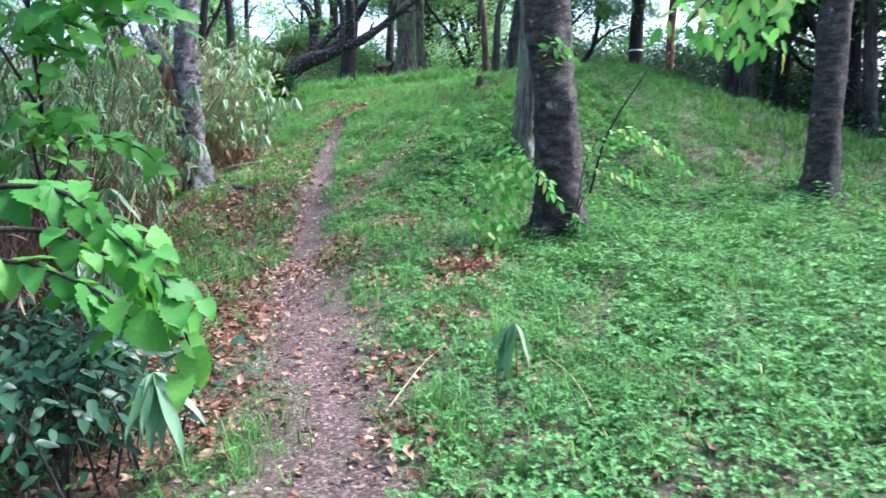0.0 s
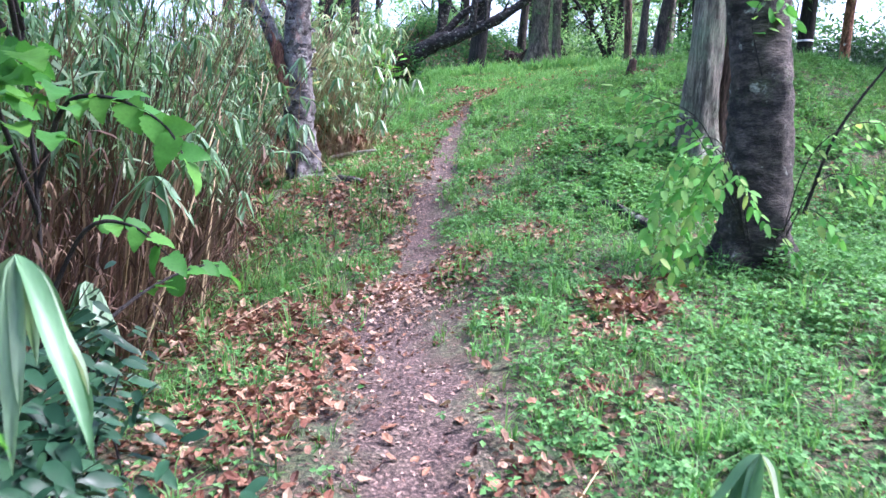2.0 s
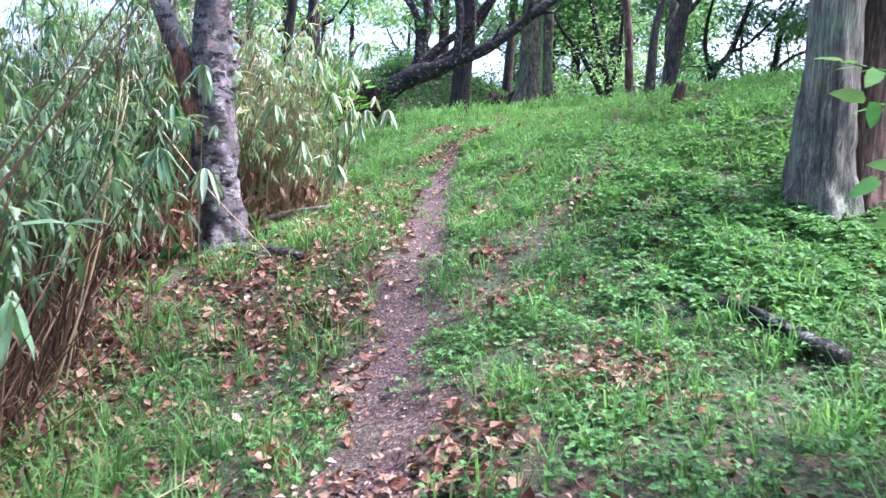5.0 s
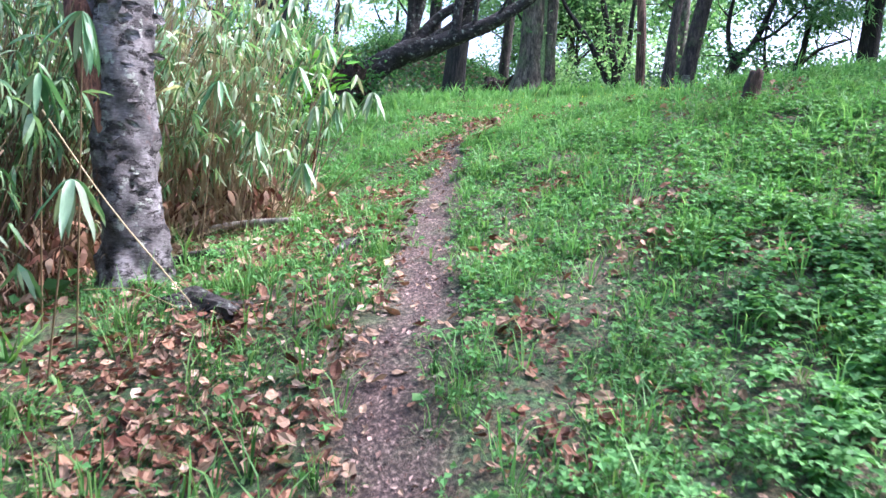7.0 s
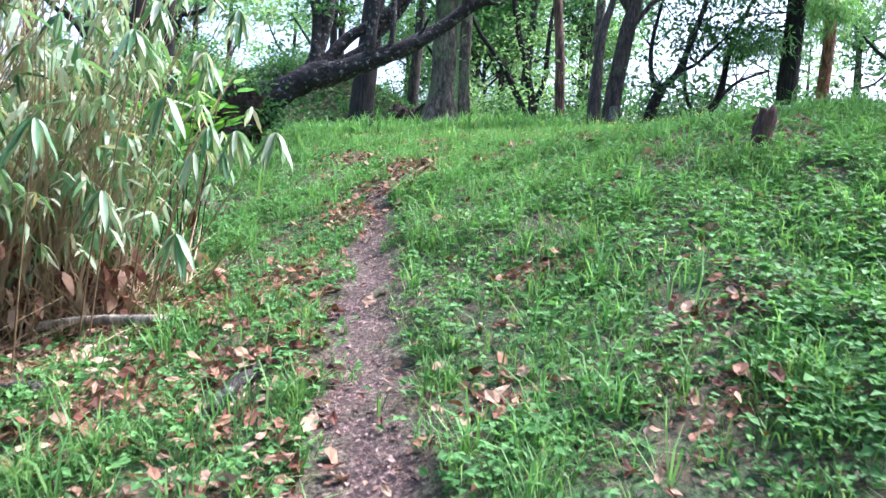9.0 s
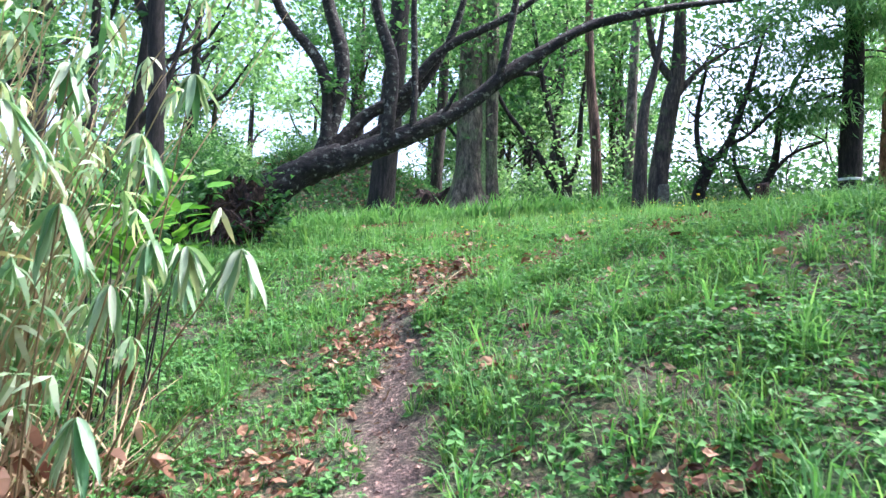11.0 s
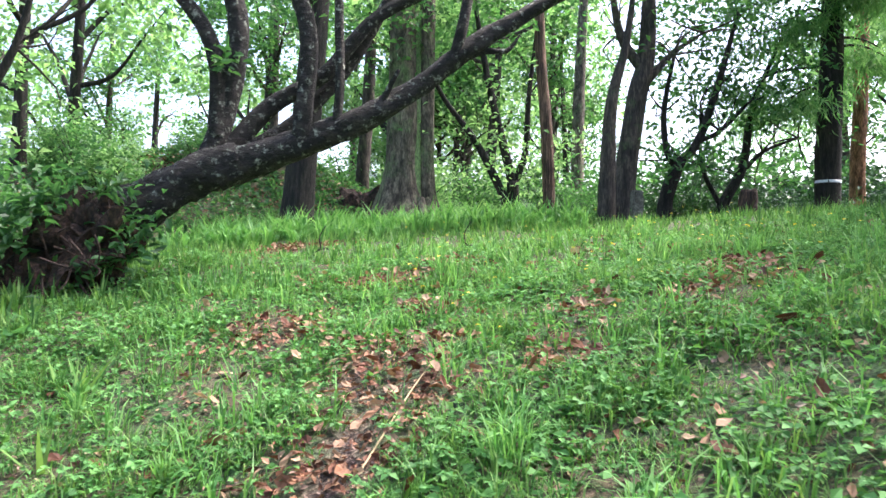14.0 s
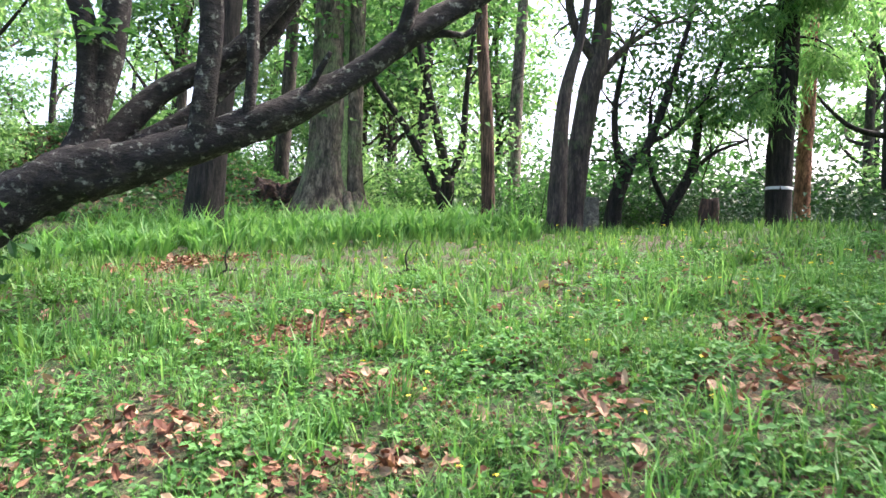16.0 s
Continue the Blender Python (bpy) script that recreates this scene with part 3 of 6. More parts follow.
for k in range(22):
    s = np.array([-4.2, 18.22, 2.55]) + g.normal(0, 0.14, 3)
    e = s + np.array([0.12, -0.12, -0.2]) + g.normal(0, 0.13, 3)
    roots.append(tube([s, (s + e) / 2 + g.normal(0, 0.05, 3), e], [0.011, 0.008, 0.003], 5, 3, seed=k))
v, f = merge(roots)
tagged(link("root_mass", mesh_of("root_mass", v - np.array(lean_at), f, EARTH, True), le), kind="stuff")
lc = np.array([(-4.7, 18.5, 3.0), (-4.9, 18.4, 2.7), (-4.5, 18.4, 3.1), (-5.2, 18.5, 3.1), (-5.4, 18.3, 2.7), (-4.3, 18.4, 3.2), (-5.0, 18.7, 3.3), (-3.9, 18.4, 3.2), (-3.2, 18.7, 4.3), (-3.85, 18.4, 2.8), (-4.05, 18.3, 2.55), (-4.9, 18.2, 2.5), (-4.7, 18.2, 2.8), (-5.1, 18.2, 2.4), (-4.6, 18.2, 2.95), (-5.0, 18.3, 2.9), (-4.85, 18.15, 2.65), (-4.45, 18.2, 3.05), (-5.3, 18.3, 2.6), (-3.75, 18.35, 2.95), (-3.8, 18.3, 2.65)])
v, f = leaf_cloud(lc, 60, 0.15, 0.1, 0.05, 61, shape=OVAL)
tagged(link("ivy", mesh_of("ivy", v - np.array(lean_at), f, CANOPY, False), le, "creeper leaves on the trunk"), kind="stuff")
crown(le, blob(g, (-2.2, 18.9, 7.2), (3.4, 2.4, 1.4), 32), 60, 0.4, 0.12, 0.07, CANOPY_LIGHT, 35)

# slim dark tree beside it
d2 = bare_tree("slim straight dark tree", on(-5.15, 18.4), [(0, 0, 0), (0.0, 0, 0.6), (0.02, 0, 1.8), (-0.03, 0, 2.9), (-0.1, 0.1, 6)], [0.14, 0.11, 0.1, 0.095, 0.07], BARK_DARK,
               [([(0, 0, 2.5), (-0.25, 0, 2.95), (-0.6, 0.1, 3.8)], [0.06, 0.05, 0.03])], seed=14)
crown(d2, blob(g, (-5.4, 18.6, 6.8), (2.0, 2.0, 1.6), 36), 55, 0.35, 0.12, 0.07, CANOPY, 36)
# trees behind the crest
d1 = bare_tree("dark broad-footed tree behind the crest", on(-3.12, 24.8), [(0, 0, 0), (0.02, 0, 0.5), (0.08, 0, 1.6), (0.2, 0, 3.4), (0.4, 0, 7)], [0.36, 0.27, 0.24, 0.22, 0.15], BARK_DARK, flutes=5, seed=15)
crown(d1, blob(g, (-2.8, 25, 8.0), (3, 3, 2.0), 50), 55, 0.45, 0.14, 0.08, CANOPY, 37)
oak = bare_tree("large old tree with three stems and spreading roots", on(-1.3, 27.0), [(0, 0, 0), (0, 0, 0.5), (0.02, 0, 1.4), (-0.03, 0, 3.5), (-0.15, 0, 7.5)], [0.72, 0.5, 0.33, 0.28, 0.2], BARK_OAK, flutes=6, seed=17, sides=20)
ob_ = np.array(on(-1.3, 27.0))
limb("trunk", ob_ + np.array([(0.32, -0.2, 0), (0.28, -0.15, 0.5), (0.26, -0.12, 1.6), (0.26, 0, 3.6), (0.2, 0, 7)]), [0.22, 0.14, 0.11, 0.1, 0.08], BARK_MOSS, oak, "moss-green stem", flutes=4, seed=18)
limb("trunk", ob_ + np.array([(0.66, 0, 0), (0.54, 0, 0.5), (0.48, 0, 1.4), (0.46, 0, 3.5), (0.42, 0, 7)]), [0.45, 0.24, 0.17, 0.15, 0.12], BARK_OAK, oak, flutes=5, seed=19)
for k in range(7):
    a = -2.6 + k * 0.42
    e = ob_ + np.array([0.3 + 1.1 * math.cos(a), 1.0 * math.sin(a), 0.02])
    limb("root", [ob_ + np.array([0.3 + 0.3 * math.cos(a), 0.3 * math.sin(a), 0.6]), ob_ + np.array([0.3 + 0.6 * math.cos(a), 0.6 * math.sin(a), 0.22]), e], [0.1, 0.09, 0.03], BARK_OAK, oak, seed=70 + k)
crown(oak, blob(g, (-1, 27, 8.6), (3.6, 3.2, 2.2), 60), 55, 0.5, 0.15, 0.09, CANOPY, 38)

SIDE = [
    # label, foot, trunk, radii, bark, limbs
    ("slim red-brown tree trunk", (1.5, 26.0), [(0, 0, 0), (-0.03, 0, 0.8), (-0.12, 0, 2.2), (-0.28, 0, 4), (-0.3, 0, 7)], [0.16, 0.115, 0.11, 0.1, 0.07], BARK_RED, []),
    ("dark forked slender tree", (1.0, 27.2), [(0, 0, 0), (0.02, 0, 0.6), (0.0, 0, 1.2)], [0.17, 0.13, 0.12], BARK_DARK,
     [([(0, 0, 0.5), (-0.35, 0, 1.2), (-0.8, 0, 2.0), (-1.5, 0, 2.9), (-2, 0, 4)], [0.1, 0.085, 0.07, 0.05, 0.03]), ([(0, 0, 1.1), (-0.2, 0, 1.9), (-0.55, 0, 3.2), (-0.9, 0, 5)], [0.1, 0.09, 0.07, 0.04]),
      ([(0.02, 0, 1.1), (0.25, 0, 1.8), (0.3, 0, 3.0), (0.5, 0, 5)], [0.08, 0.07, 0.05, 0.03])]),
    ("thin dark tree trunk", (1.62, 23.0), [(0, 0, 0), (0, 0, 0.8), (0.04, 0, 1.9), (0.25, 0, 2.8), (0.4, 0, 4)], [0.15, 0.12, 0.09, 0.06, 0.03], BARK_FAR, []),
    ("grey tree with a forked crown", (2.15, 23.8), [(0, 0, 0), (0.02, 0, 0.8), (0.2, 0, 2.2), (0.35, 0, 2.9), (0.38, 0, 4.5), (0.5, 0, 7)], [0.23, 0.18, 0.16, 0.14, 0.1, 0.06], BARK_FAR,
     [([(0.3, 0, 2.6), (-0.1, 0, 3.2), (-0.3, 0, 4.2)], [0.09, 0.07, 0.04]), ([(0.25, 0, 2.3), (0.75, 0, 2.9), (1.3, 0, 3.3)], [0.07, 0.05, 0.02])]),
    ("crooked forked dark tree", (3.15, 24.6), [(0, 0, 0), (0.05, 0, 0.7), (0.28, 0, 1.35)], [0.16, 0.13, 0.11], BARK_DARK,
     [([(0.22, 0, 1.25), (0.05, 0, 1.5), (-0.02, 0, 2.2), (0.15, 0, 3.2)], [0.07, 0.06, 0.05, 0.03]), ([(0.25, 0, 1.3), (0.6, 0, 1.7), (0.95, 0, 2.7), (1.3, 0, 4)], [0.09, 0.075, 0.06, 0.03]),
      ([(0.6, 0, 1.7), (1.0, 0, 1.9), (1.6, 0, 2.5)], [0.05, 0.04, 0.02])]),
    ("tall dark conifer trunk marked with white tape", (6.3, 24.8), [(0, 0, 0), (0, 0, 0.6), (0, 0, 2), (0.05, 0, 4), (0.05, 0, 9)], [0.26, 0.22, 0.21, 0.19, 0.1], BARK_DARK, []),
    ("straight orange-brown pine trunk", (7.85, 26.2), [(0, 0, 0), (0, 0, 1), (0.0, 0, 2.5), (0.05, 0, 4.5), (0.1, 0, 11)], [0.19, 0.16, 0.15, 0.13, 0.08], BARK_PINE, []),
    ("pale slim straight tree trunk", (3.15, 30.0), [(0, 0, 0), (0, 0, 1.5), (0, 0, 3.5), (0.1, 0, 7)], [0.2, 0.17, 0.15, 0.1], BARK_OAK, []),
    ("dark leaning slim tree", (-0.4, 29.5), [(0, 0, 0), (-0.2, 0, 1.0), (-0.7, 0, 2.4), (-1.2, 0, 5)], [0.14, 0.11, 0.09, 0.05], BARK_DARK, []),
    ("slim grey tree behind the bank", (-2.1, 30), [(0, 0, 0), (0, 0, 1), (0.1, 0, 3), (0.1, 0, 6)], [0.2, 0.16, 0.14, 0.1], BARK_FAR, []),
    ("crooked dark tree with bare branches", (4.6, 25.6), [(0, 0, 0), (0.1, 0, 0.8), (0.5, 0, 1.6), (0.7, 0, 2.8), (1.3, 0, 4.2)], [0.13, 0.1, 0.085, 0.06, 0.03], BARK_DARK,
     [([(0.4, 0, 1.4), (0.9, 0, 1.9), (1.6, 0, 2.2)], [0.05, 0.04, 0.02]), ([(0.1, 0, 0.8), (-0.3, 0, 1.6), (-0.35, 0, 2.8)], [0.05, 0.04, 0.02])]),
    ("dark tree with a twisted trunk", (-6.9, 22), [(0, 0, 0), (0.1, 0, 0.8), (-0.05, 0, 2), (0.1, 0, 3.4), (0.3, 0, 6)], [0.17, 0.13, 0.12, 0.1, 0.06], BARK_DARK, [([(0, 0, 2), (0.5, 0, 2.9), (0.8, 0, 4.2)], [0.07, 0.05, 0.03])]),
    ("tall dark tree by the thicket", (-9.4, 21), [(0, 0, 0), (0, 0, 1), (0.0, 0, 2.6), (0.1, 0, 6)], [0.2, 0.16, 0.15, 0.1], BARK_FAR, [([(0, 0, 1.9), (0.7, 0, 2.6), (1.5, 0, 3.1)], [0.06, 0.045, 0.02])]),
]
side_trees = []
for k, (lab, at, trunk, rad, bark, lims) in enumerate(SIDE):
    t = bare_tree(lab, on(*at), trunk, rad, bark, lims, sides=12, seed=100 + 5 * k)
    side_trees.append(t)
    tip = np.array(on(*at)) + np.array(trunk[-1])
    tips = [np.array(on(*at)) + np.array(p[-1]) for p, _ in lims] + [tip]
    twigs(t, tips + [np.array(on(*at)) + np.array(p[len(p) // 2]) for p, _ in lims], 300 + k, bark, 0.9, 4)
    if k not in (5,):
        cc = np.concatenate([blob(g, p + np.array([0, 0, 0.3]), (1.2, 1.2, 0.8), 14) for p in tips] + [blob(g, tip + np.array([0, 0, 1.0]), (2.2, 2.2, 1.4), 3 if k in (0, 2, 3, 4) else 20)])
        crown(t, cc, 38, 0.35, 0.13, 0.07, CANOPY_LIGHT if k in (1, 8, 11) else CANOPY, 400 + k)
# conifer foliage and tape on the marked trunk
rt, ra = side_trees[5], np.array(on(6.3, 24.8))
v, f = tube(ra + np.array([(0, 0, 1.43), (0, 0, 1.48)]), [0.222, 0.222], 16, 1, 0.01)
link("tape", mesh_of("tape", v - ra, f, TAPE, True), rt, "white marker tape")
boughs, sprays = [], []
for k in range(34):
    a, z, L = g.uniform(0, 6.28), g.uniform(2.9, 7.8), g.uniform(0.9, 2.2)
    s = ra + np.array([0, 0, z])
    e = s + np.array([L * math.cos(a), L * math.sin(a), -0.25 * L])
    boughs.append(tube([s, (s + e) / 2 + np.array([0, 0, 0.15]), e], [0.03, 0.02, 0.006], 5, 3, seed=k))
    sprays += [s + (e - s) * t + np.array([0, 0, -0.1]) for t in (0.35, 0.5, 0.62, 0.74, 0.86, 1.0)]
v, f = merge(boughs)
tagged(link("bough_spray", mesh_of("bough_spray", v - ra, f, BARK_DARK, True), rt), kind="stuff")
crown(rt, sprays, 80, 0.27, 0.24, 0.03, CONIFER, 450, "feathery drooping conifer foliage", droop=1.1)

# ---- woodland behind and around ----
def wood_template(seed, bark, leaf, label, low):
    r = np.random.default_rng(seed)
    t = thing("tree", (0, 0, 0), label, "tree", "background woodland trees")
    lean = r.normal(0, 0.25, 2)
    H = 7.5
    line = [(0, 0, -0.2), (lean[0] * 0.2, lean[1] * 0.2, 1.2), (lean[0] * 0.6, lean[1] * 0.6, 3.2), (lean[0], lean[1], 5.2), (lean[0] * 1.6, lean[1] * 1.6, H)]
    rad = np.array([0.2, 0.15, 0.13, 0.1, 0.05]) * r.uniform(0.7, 1.2)
    limb("trunk", line, rad, bark, t, sides=10, seed=seed, knobs=0.1)
    tips = []
    for k in range(6):
        z = r.uniform(1.4, 5.5)
        s = np.array([lean[0] * z / 5.2, lean[1] * z / 5.2, z])
        a = r.uniform(0, 6.28)
        d = np.array([math.cos(a), math.sin(a), r.uniform(0.5, 1.4)]) * r.uniform(0.8, 1.7)
        m = s + d * 0.5 + r.normal(0, 0.15, 3)
        limb("limb", [s, m, s + d], [0.06, 0.045, 0.02], bark, t, sides=6, seed=seed + k)
        tips.append(s + d)
    twigs(t, tips, seed, bark, 0.9, 3, 0.015)
    cc = np.concatenate([blob(r, p, (0.9, 0.9, 0.6), 10) for p in tips] + [blob(r, (lean[0], lean[1], 6.6), (2.2, 2.2, 1.6), 45)])
    cc = cc[cc[:, 2] > low]
    crown(t, cc, 27, 0.32, 0.18, 0.1, leaf, seed + 50)
    return t


templates = [wood_template(501, BARK_FAR, CANOPY, "grey-brown woodland tree with mid-green leaves", 2.0), wood_template(520, BARK_DARK, CANOPY_LIGHT, "dark-trunked woodland tree with light green leaves", 1.6),
             wood_template(540, BARK_FAR, CANOPY_LIGHT, "slender woodland tree with leaves coloured pale for backlight", 2.2), wood_template(560, BARK_DARK, EVERGREEN, "dark evergreen woodland tree", 1.4)]


def shrub_template(seed, leaf, label, size, length, per=29):
    r = np.random.default_rng(seed)
    t = thing("shrub", (0, 0, 0), label, "shrub", "woodland undergrowth")
    tips = []
    for k in range(7):
        a, h = r.uniform(0, 6.28), r.uniform(0.5, 1.0) * size
        e = np.array([math.cos(a) * size * 0.55, math.sin(a) * size * 0.55, h]) * r.uniform(0.6, 1.1)
        limb("stem", [(0, 0, -0.1), e * 0.5 + np.array([0, 0, 0.1]), e], [0.02, 0.014, 0.005], BARK_DARK, t, sides=4, steps=2, seed=seed + k)
        tips += [e, e * 0.7, e * 0.85 + r.normal(0, 0.15, 3)]
    cc = np.concatenate([np.array(tips), blob(r, (0, 0, size * 0.55), (size * 0.6, size * 0.6, size * 0.5), 22)])
    v, f = leaf_cloud(cc, per, 0.2 * size, length, length * 0.5, seed + 9)
    tagged(link("foliage", mesh_of("foliage", v, f, leaf), t), kind="stuff")
    return t


shrubs = [shrub_template(601, EVERGREEN, "dark evergreen understorey shrub", 1.3, 0.1, 36), shrub_template(620, CANOPY, "leafy green understorey shrub", 1.2, 0.1), shrub_template(640, CANOPY_LIGHT, "fresh yellow-green understorey shrub", 1.0, 0.1)]


def place(tmpl, x, y, s, r, first=set()):
    m = Matrix.Translation(on(x, y, -0.02)) @ Matrix.Rotation(r, 4, "Z") @ Matrix.Diagonal((s, s, s, 1))
    if tmpl.name not in first:
        first.add(tmpl.name)
        tmpl.matrix_basis = m
        return tmpl
    base = Vector(tmpl.scale)
    m = m @ Matrix.Diagonal((1 / base[0], 1 / base[1], 1 / base[2], 1))
    return copy_thing(tmpl, m)


g = np.random.default_rng(77)
for k in range(62):
    a, rr = g.uniform(-0.75, 0.75), g.uniform(18, 44)
    x, y = -1.5 + rr * math.sin(a), 13.5 + rr * math.cos(a)
    if y < 30 and -5 < x < 9:
        continue
    right = x > 0.5 and y < 48
    if (0.3 < a < 0.5 and g.random() < 0.75) or (-0.36 < a < -0.2 and g.random() < 0.2) or g.random() < 0.15:
        continue
    pick = g.choice(4, p=[0.4, 0.25, 0.27, 0.08] if right else [0.12, 0.4, 0.46, 0.02])
    size, turn = g.uniform(0.85, 1.45), g.uniform(0, 6.28)
    if (-0.42 < a < -0.08 and k % 3) or (a > 0.28 and k % 2):
        continue
    place(templates[pick], x, y, size, turn)
# surrounding trees; the last two are unseen, added as shade for the lower path
for x, y, s in [(-9, -4, 1.2), (1, -9, 1.2), (9, 0, 1.1), (11, 6, 1.2), (10, 12, 1.1), (-11, 5, 1.1), (-12, 11, 1.0), (12, 17, 1.1), (13, 22, 1.2), (-12, 18, 1.2), (-4, -3, 1.0), (4, -3, 1.1), (-5.2, -0.5, 1.2), (-7, 3.2, 1.2)]:
    place(templates[int(g.integers(0, 4))], x, y, s, g.uniform(0, 6.28))
# trees right of the mound, mostly out of view, placed to shade it
place(templates[0], 7.2, 18.3, 1.15, 2.0)
place(templates[0], 6.9, 17.0, 1.25, 0.6)
place(templates[3], 8.4, 16.2, 1.3, 1.6)
for k, (x, y, s) in enumerate([(9.2, 16.0, 1.1), (9.6, 17.6, 1.3), (8.8, 20.4, 1.2), (7.4, 19.4, 1.1), (10.6, 20, 1.4), (8.2, 18.4, 1.2), (11.5, 18.5, 1.3)]):
    place(templates[3 if k % 3 else 0], x, y, s, 1.3 * k)
for k, (x, y, s) in enumerate([(8.6, 18.6, 1.6), (9.8, 15.8, 1.8), (10.2, 18.6, 2.0), (9.0, 21.0, 1.8), (11.4, 17.0, 2.2), (8.0, 20.4, 1.3), (10.8, 13.4, 2.0), (12.0, 14.5, 2.4), (11.5, 19.5, 2.4), (12.5, 17, 2.6)]):
    place(shrubs[0], x, y, s, 0.9 * k)
for k, (x, y, s) in enumerate([(-9.5, 29, 1.2), (-11, 26, 1.1), (-10, 33, 1.4), (-13, 30, 1.3), (-8.9, 24.5, 1.0), (1.5, 34, 1.2), (4, 36, 1.3), (2.5, 40, 1.4), (-0.5, 37, 1.2), (0.5, 43, 1.5)]):
    place(templates[(1, 2, 1, 2, 1, 0, 2, 0, 0, 2)[k]], x, y, s, 0.7 * k)
for k, (x, y, s) in enumerate([(-3, 52, 1.8), (3, 50, 1.8), (-15, 58, 1.8)]):
    place(templates[1 + k % 2], x, y, s, 1.1 * k)
for k in range(70):
    a, rr = g.uniform(-0.7, 0.7), g.uniform(13.5, 32)
    x, y = -1.5 + rr * math.sin(a), 13.5 + rr * math.cos(a)
    if y < 26.5 and -6 < x < 5.5 or (-6 < x < 1 and y < 29):
        continue
    place(shrubs[int(g.choice(3, p=[0.5, 0.3, 0.2] if x > 1 else [0.2, 0.4, 0.4]))], x, y, g.uniform(0.7, 1.5), g.uniform(0, 6.28))
for x, y, s, k in [(-6.2, 18.6, 0.9, 1), (-5.6, 19.6, 0.9, 1), (-6.9, 19.5, 1.0, 1), (-7.6, 17.8, 1.0, 2), (-4.9, 17.6, 0.5, 1), (-8.6, 19, 1.2, 2), (3.6, 26.4, 0.8, 0), (4.6, 26.8, 0.9, 1), (5.6, 26.2, 0.9, 0), (7, 25.8, 1.0, 0), (8.4, 25, 1.0, 0),
                   (2.4, 26, 0.7, 1), (0.2, 27.6, 0.6, 2), (5.0, 25.2, 0.6, 1), (9.5, 23.5, 1.1, 0), (9.6, 10.5, 1.3, 0), (9, 17, 1.2, 0), (10, 12, 1.5, 0), (9, 28, 1.7, 0), (10.5, 27, 1.7, 0), (12, 29, 2.0, 0), (7.5, 29, 1.4, 0), (6, 29.5, 1.2, 1), (4.5, 30, 1.1, 0), (3, 31, 1.2, 1), (13.5, 27, 1.8, 0), (11, 31, 2.0, 1), (9.8, 25.3, 1.2, 0),
                   (-0.6, 28.6, 0.7, 2), (0.6, 29.4, 1.0, 1), (1.6, 29.0, 1.0, 0), (-7.5, 27.5, 1.0, 1), (-6.6, 3.6, 1.9, 0), (-7.2, 5.8, 2.1, 1), (-7.4, 8, 2.1, 0), (-7.4, 10.5, 2.0, 1), (-6.0, 1.8, 1.7, 0), (7.2, 27.6, 1.3, 0), (8.6, 26.8, 1.3, 0), (10, 28.6, 1.6, 0), (5.4, 27.6, 1.0, 0), (-5.6, 28.2, 0.6, 1), (-9.5, 26, 1.2, 2), (0.5, 32, 1.6, 0), (2.2, 33, 1.8, 0), (3.8, 34, 1.8, 1), (-1, 33, 1.6, 0), (5.5, 34, 1.8, 0), (1.3, 30.5, 1.2, 1), (2.6, 28.5, 1.0, 0), (6.5, 31, 2.1, 1), (8.5, 32, 2.2, 1), (10.5, 32.5, 2.2, 1), (12.5, 33, 2.4, 0), (14, 31, 2.2, 1), (5, 33, 2.0, 1), (3.3, 35.5, 2.2, 1), (7.6, 34, 2.4, 0)]:
    place(shrubs[k], x, y, s, g.uniform(0, 6.28))

# ---- bamboo thicket ----
def thicket_edge(y):
    return np.interp(y, [2.5, 4, 5, 6.3, 8.0, 9.2, 10.3, 12.3, 12.7, 12.95, 13.25, 13.7, 14.0], [-2.4, -2.45, -2.6, -2.95, -3.35, -3.8, -4.4, -4.75, -4.4, -3.8, -3.45, -3.9, -4.5])


def bamboo_plants(n, seed, y0, y1, depth, hmin, hmax, lean=0.16):
    r = np.random.default_rng(seed)
    y = r.uniform(y0, y1, n)
    x = thicket_edge(y) - depth * r.uniform(0, 1, n) ** 1.3
    ok = ~((x > -4.0) & (y > 13.3)) & (np.hypot(x + 3.72, y - 11.3) > 0.3) & ~((x > -4.35) & (y > 9.6) & (y < 11.4))
    x, y = x[ok], y[ok]
    z = height(x, y) - 0.03
    p = np.stack([x, y, z], -1)
    d = np.stack([r.normal(0.05, lean, len(x)), r.normal(-0.02, lean, len(x)), np.ones(len(x))], -1)
    h = r.uniform(hmin, hmax, len(x)) * np.where((y > 7.2) & (y < 11.2) & (x > -4.9), 0.72, 1) * np.where(y > 12.8, 0.85, 1)
    return p, d, h, r


def culm_mesh(p, d, h, r, rad):
    """Thin four-sided canes with a bend."""
    n = len(p)
    ts = np.array([0, 0.5, 1.0])
    bend = np.stack([r.normal(0.08, 0.12, n), r.normal(0, 0.12, n), np.zeros(n)], -1)
    c = p[:, None] + d[:, None] * (ts * 1.0)[None, :, None] * h[:, None, None] + bend[:, None] * (ts ** 2)[None, :, None] * h[:, None, None]
    rr = np.broadcast_to(rad, n)[:, None] * np.array([1, 0.8, 0.3])[None]
    a = np.array([0, 2.09, 4.19])
    v = c[:, :, None] + rr[:, :, None, None] * np.stack([np.cos(a), np.sin(a), 0 * a], -1)[None, None]
    f = []
    for s in range(2):
        for k in range(3):
            f.append([s * 3 + k, s * 3 + (k + 1) % 3, (s + 1) * 3 + (k + 1) % 3, (s + 1) * 3 + k])
    q = (np.array(f)[None] + (np.arange(n) * 9)[:, None, None]).reshape(-1, 4)
    return v.reshape(-1, 3), [q], c


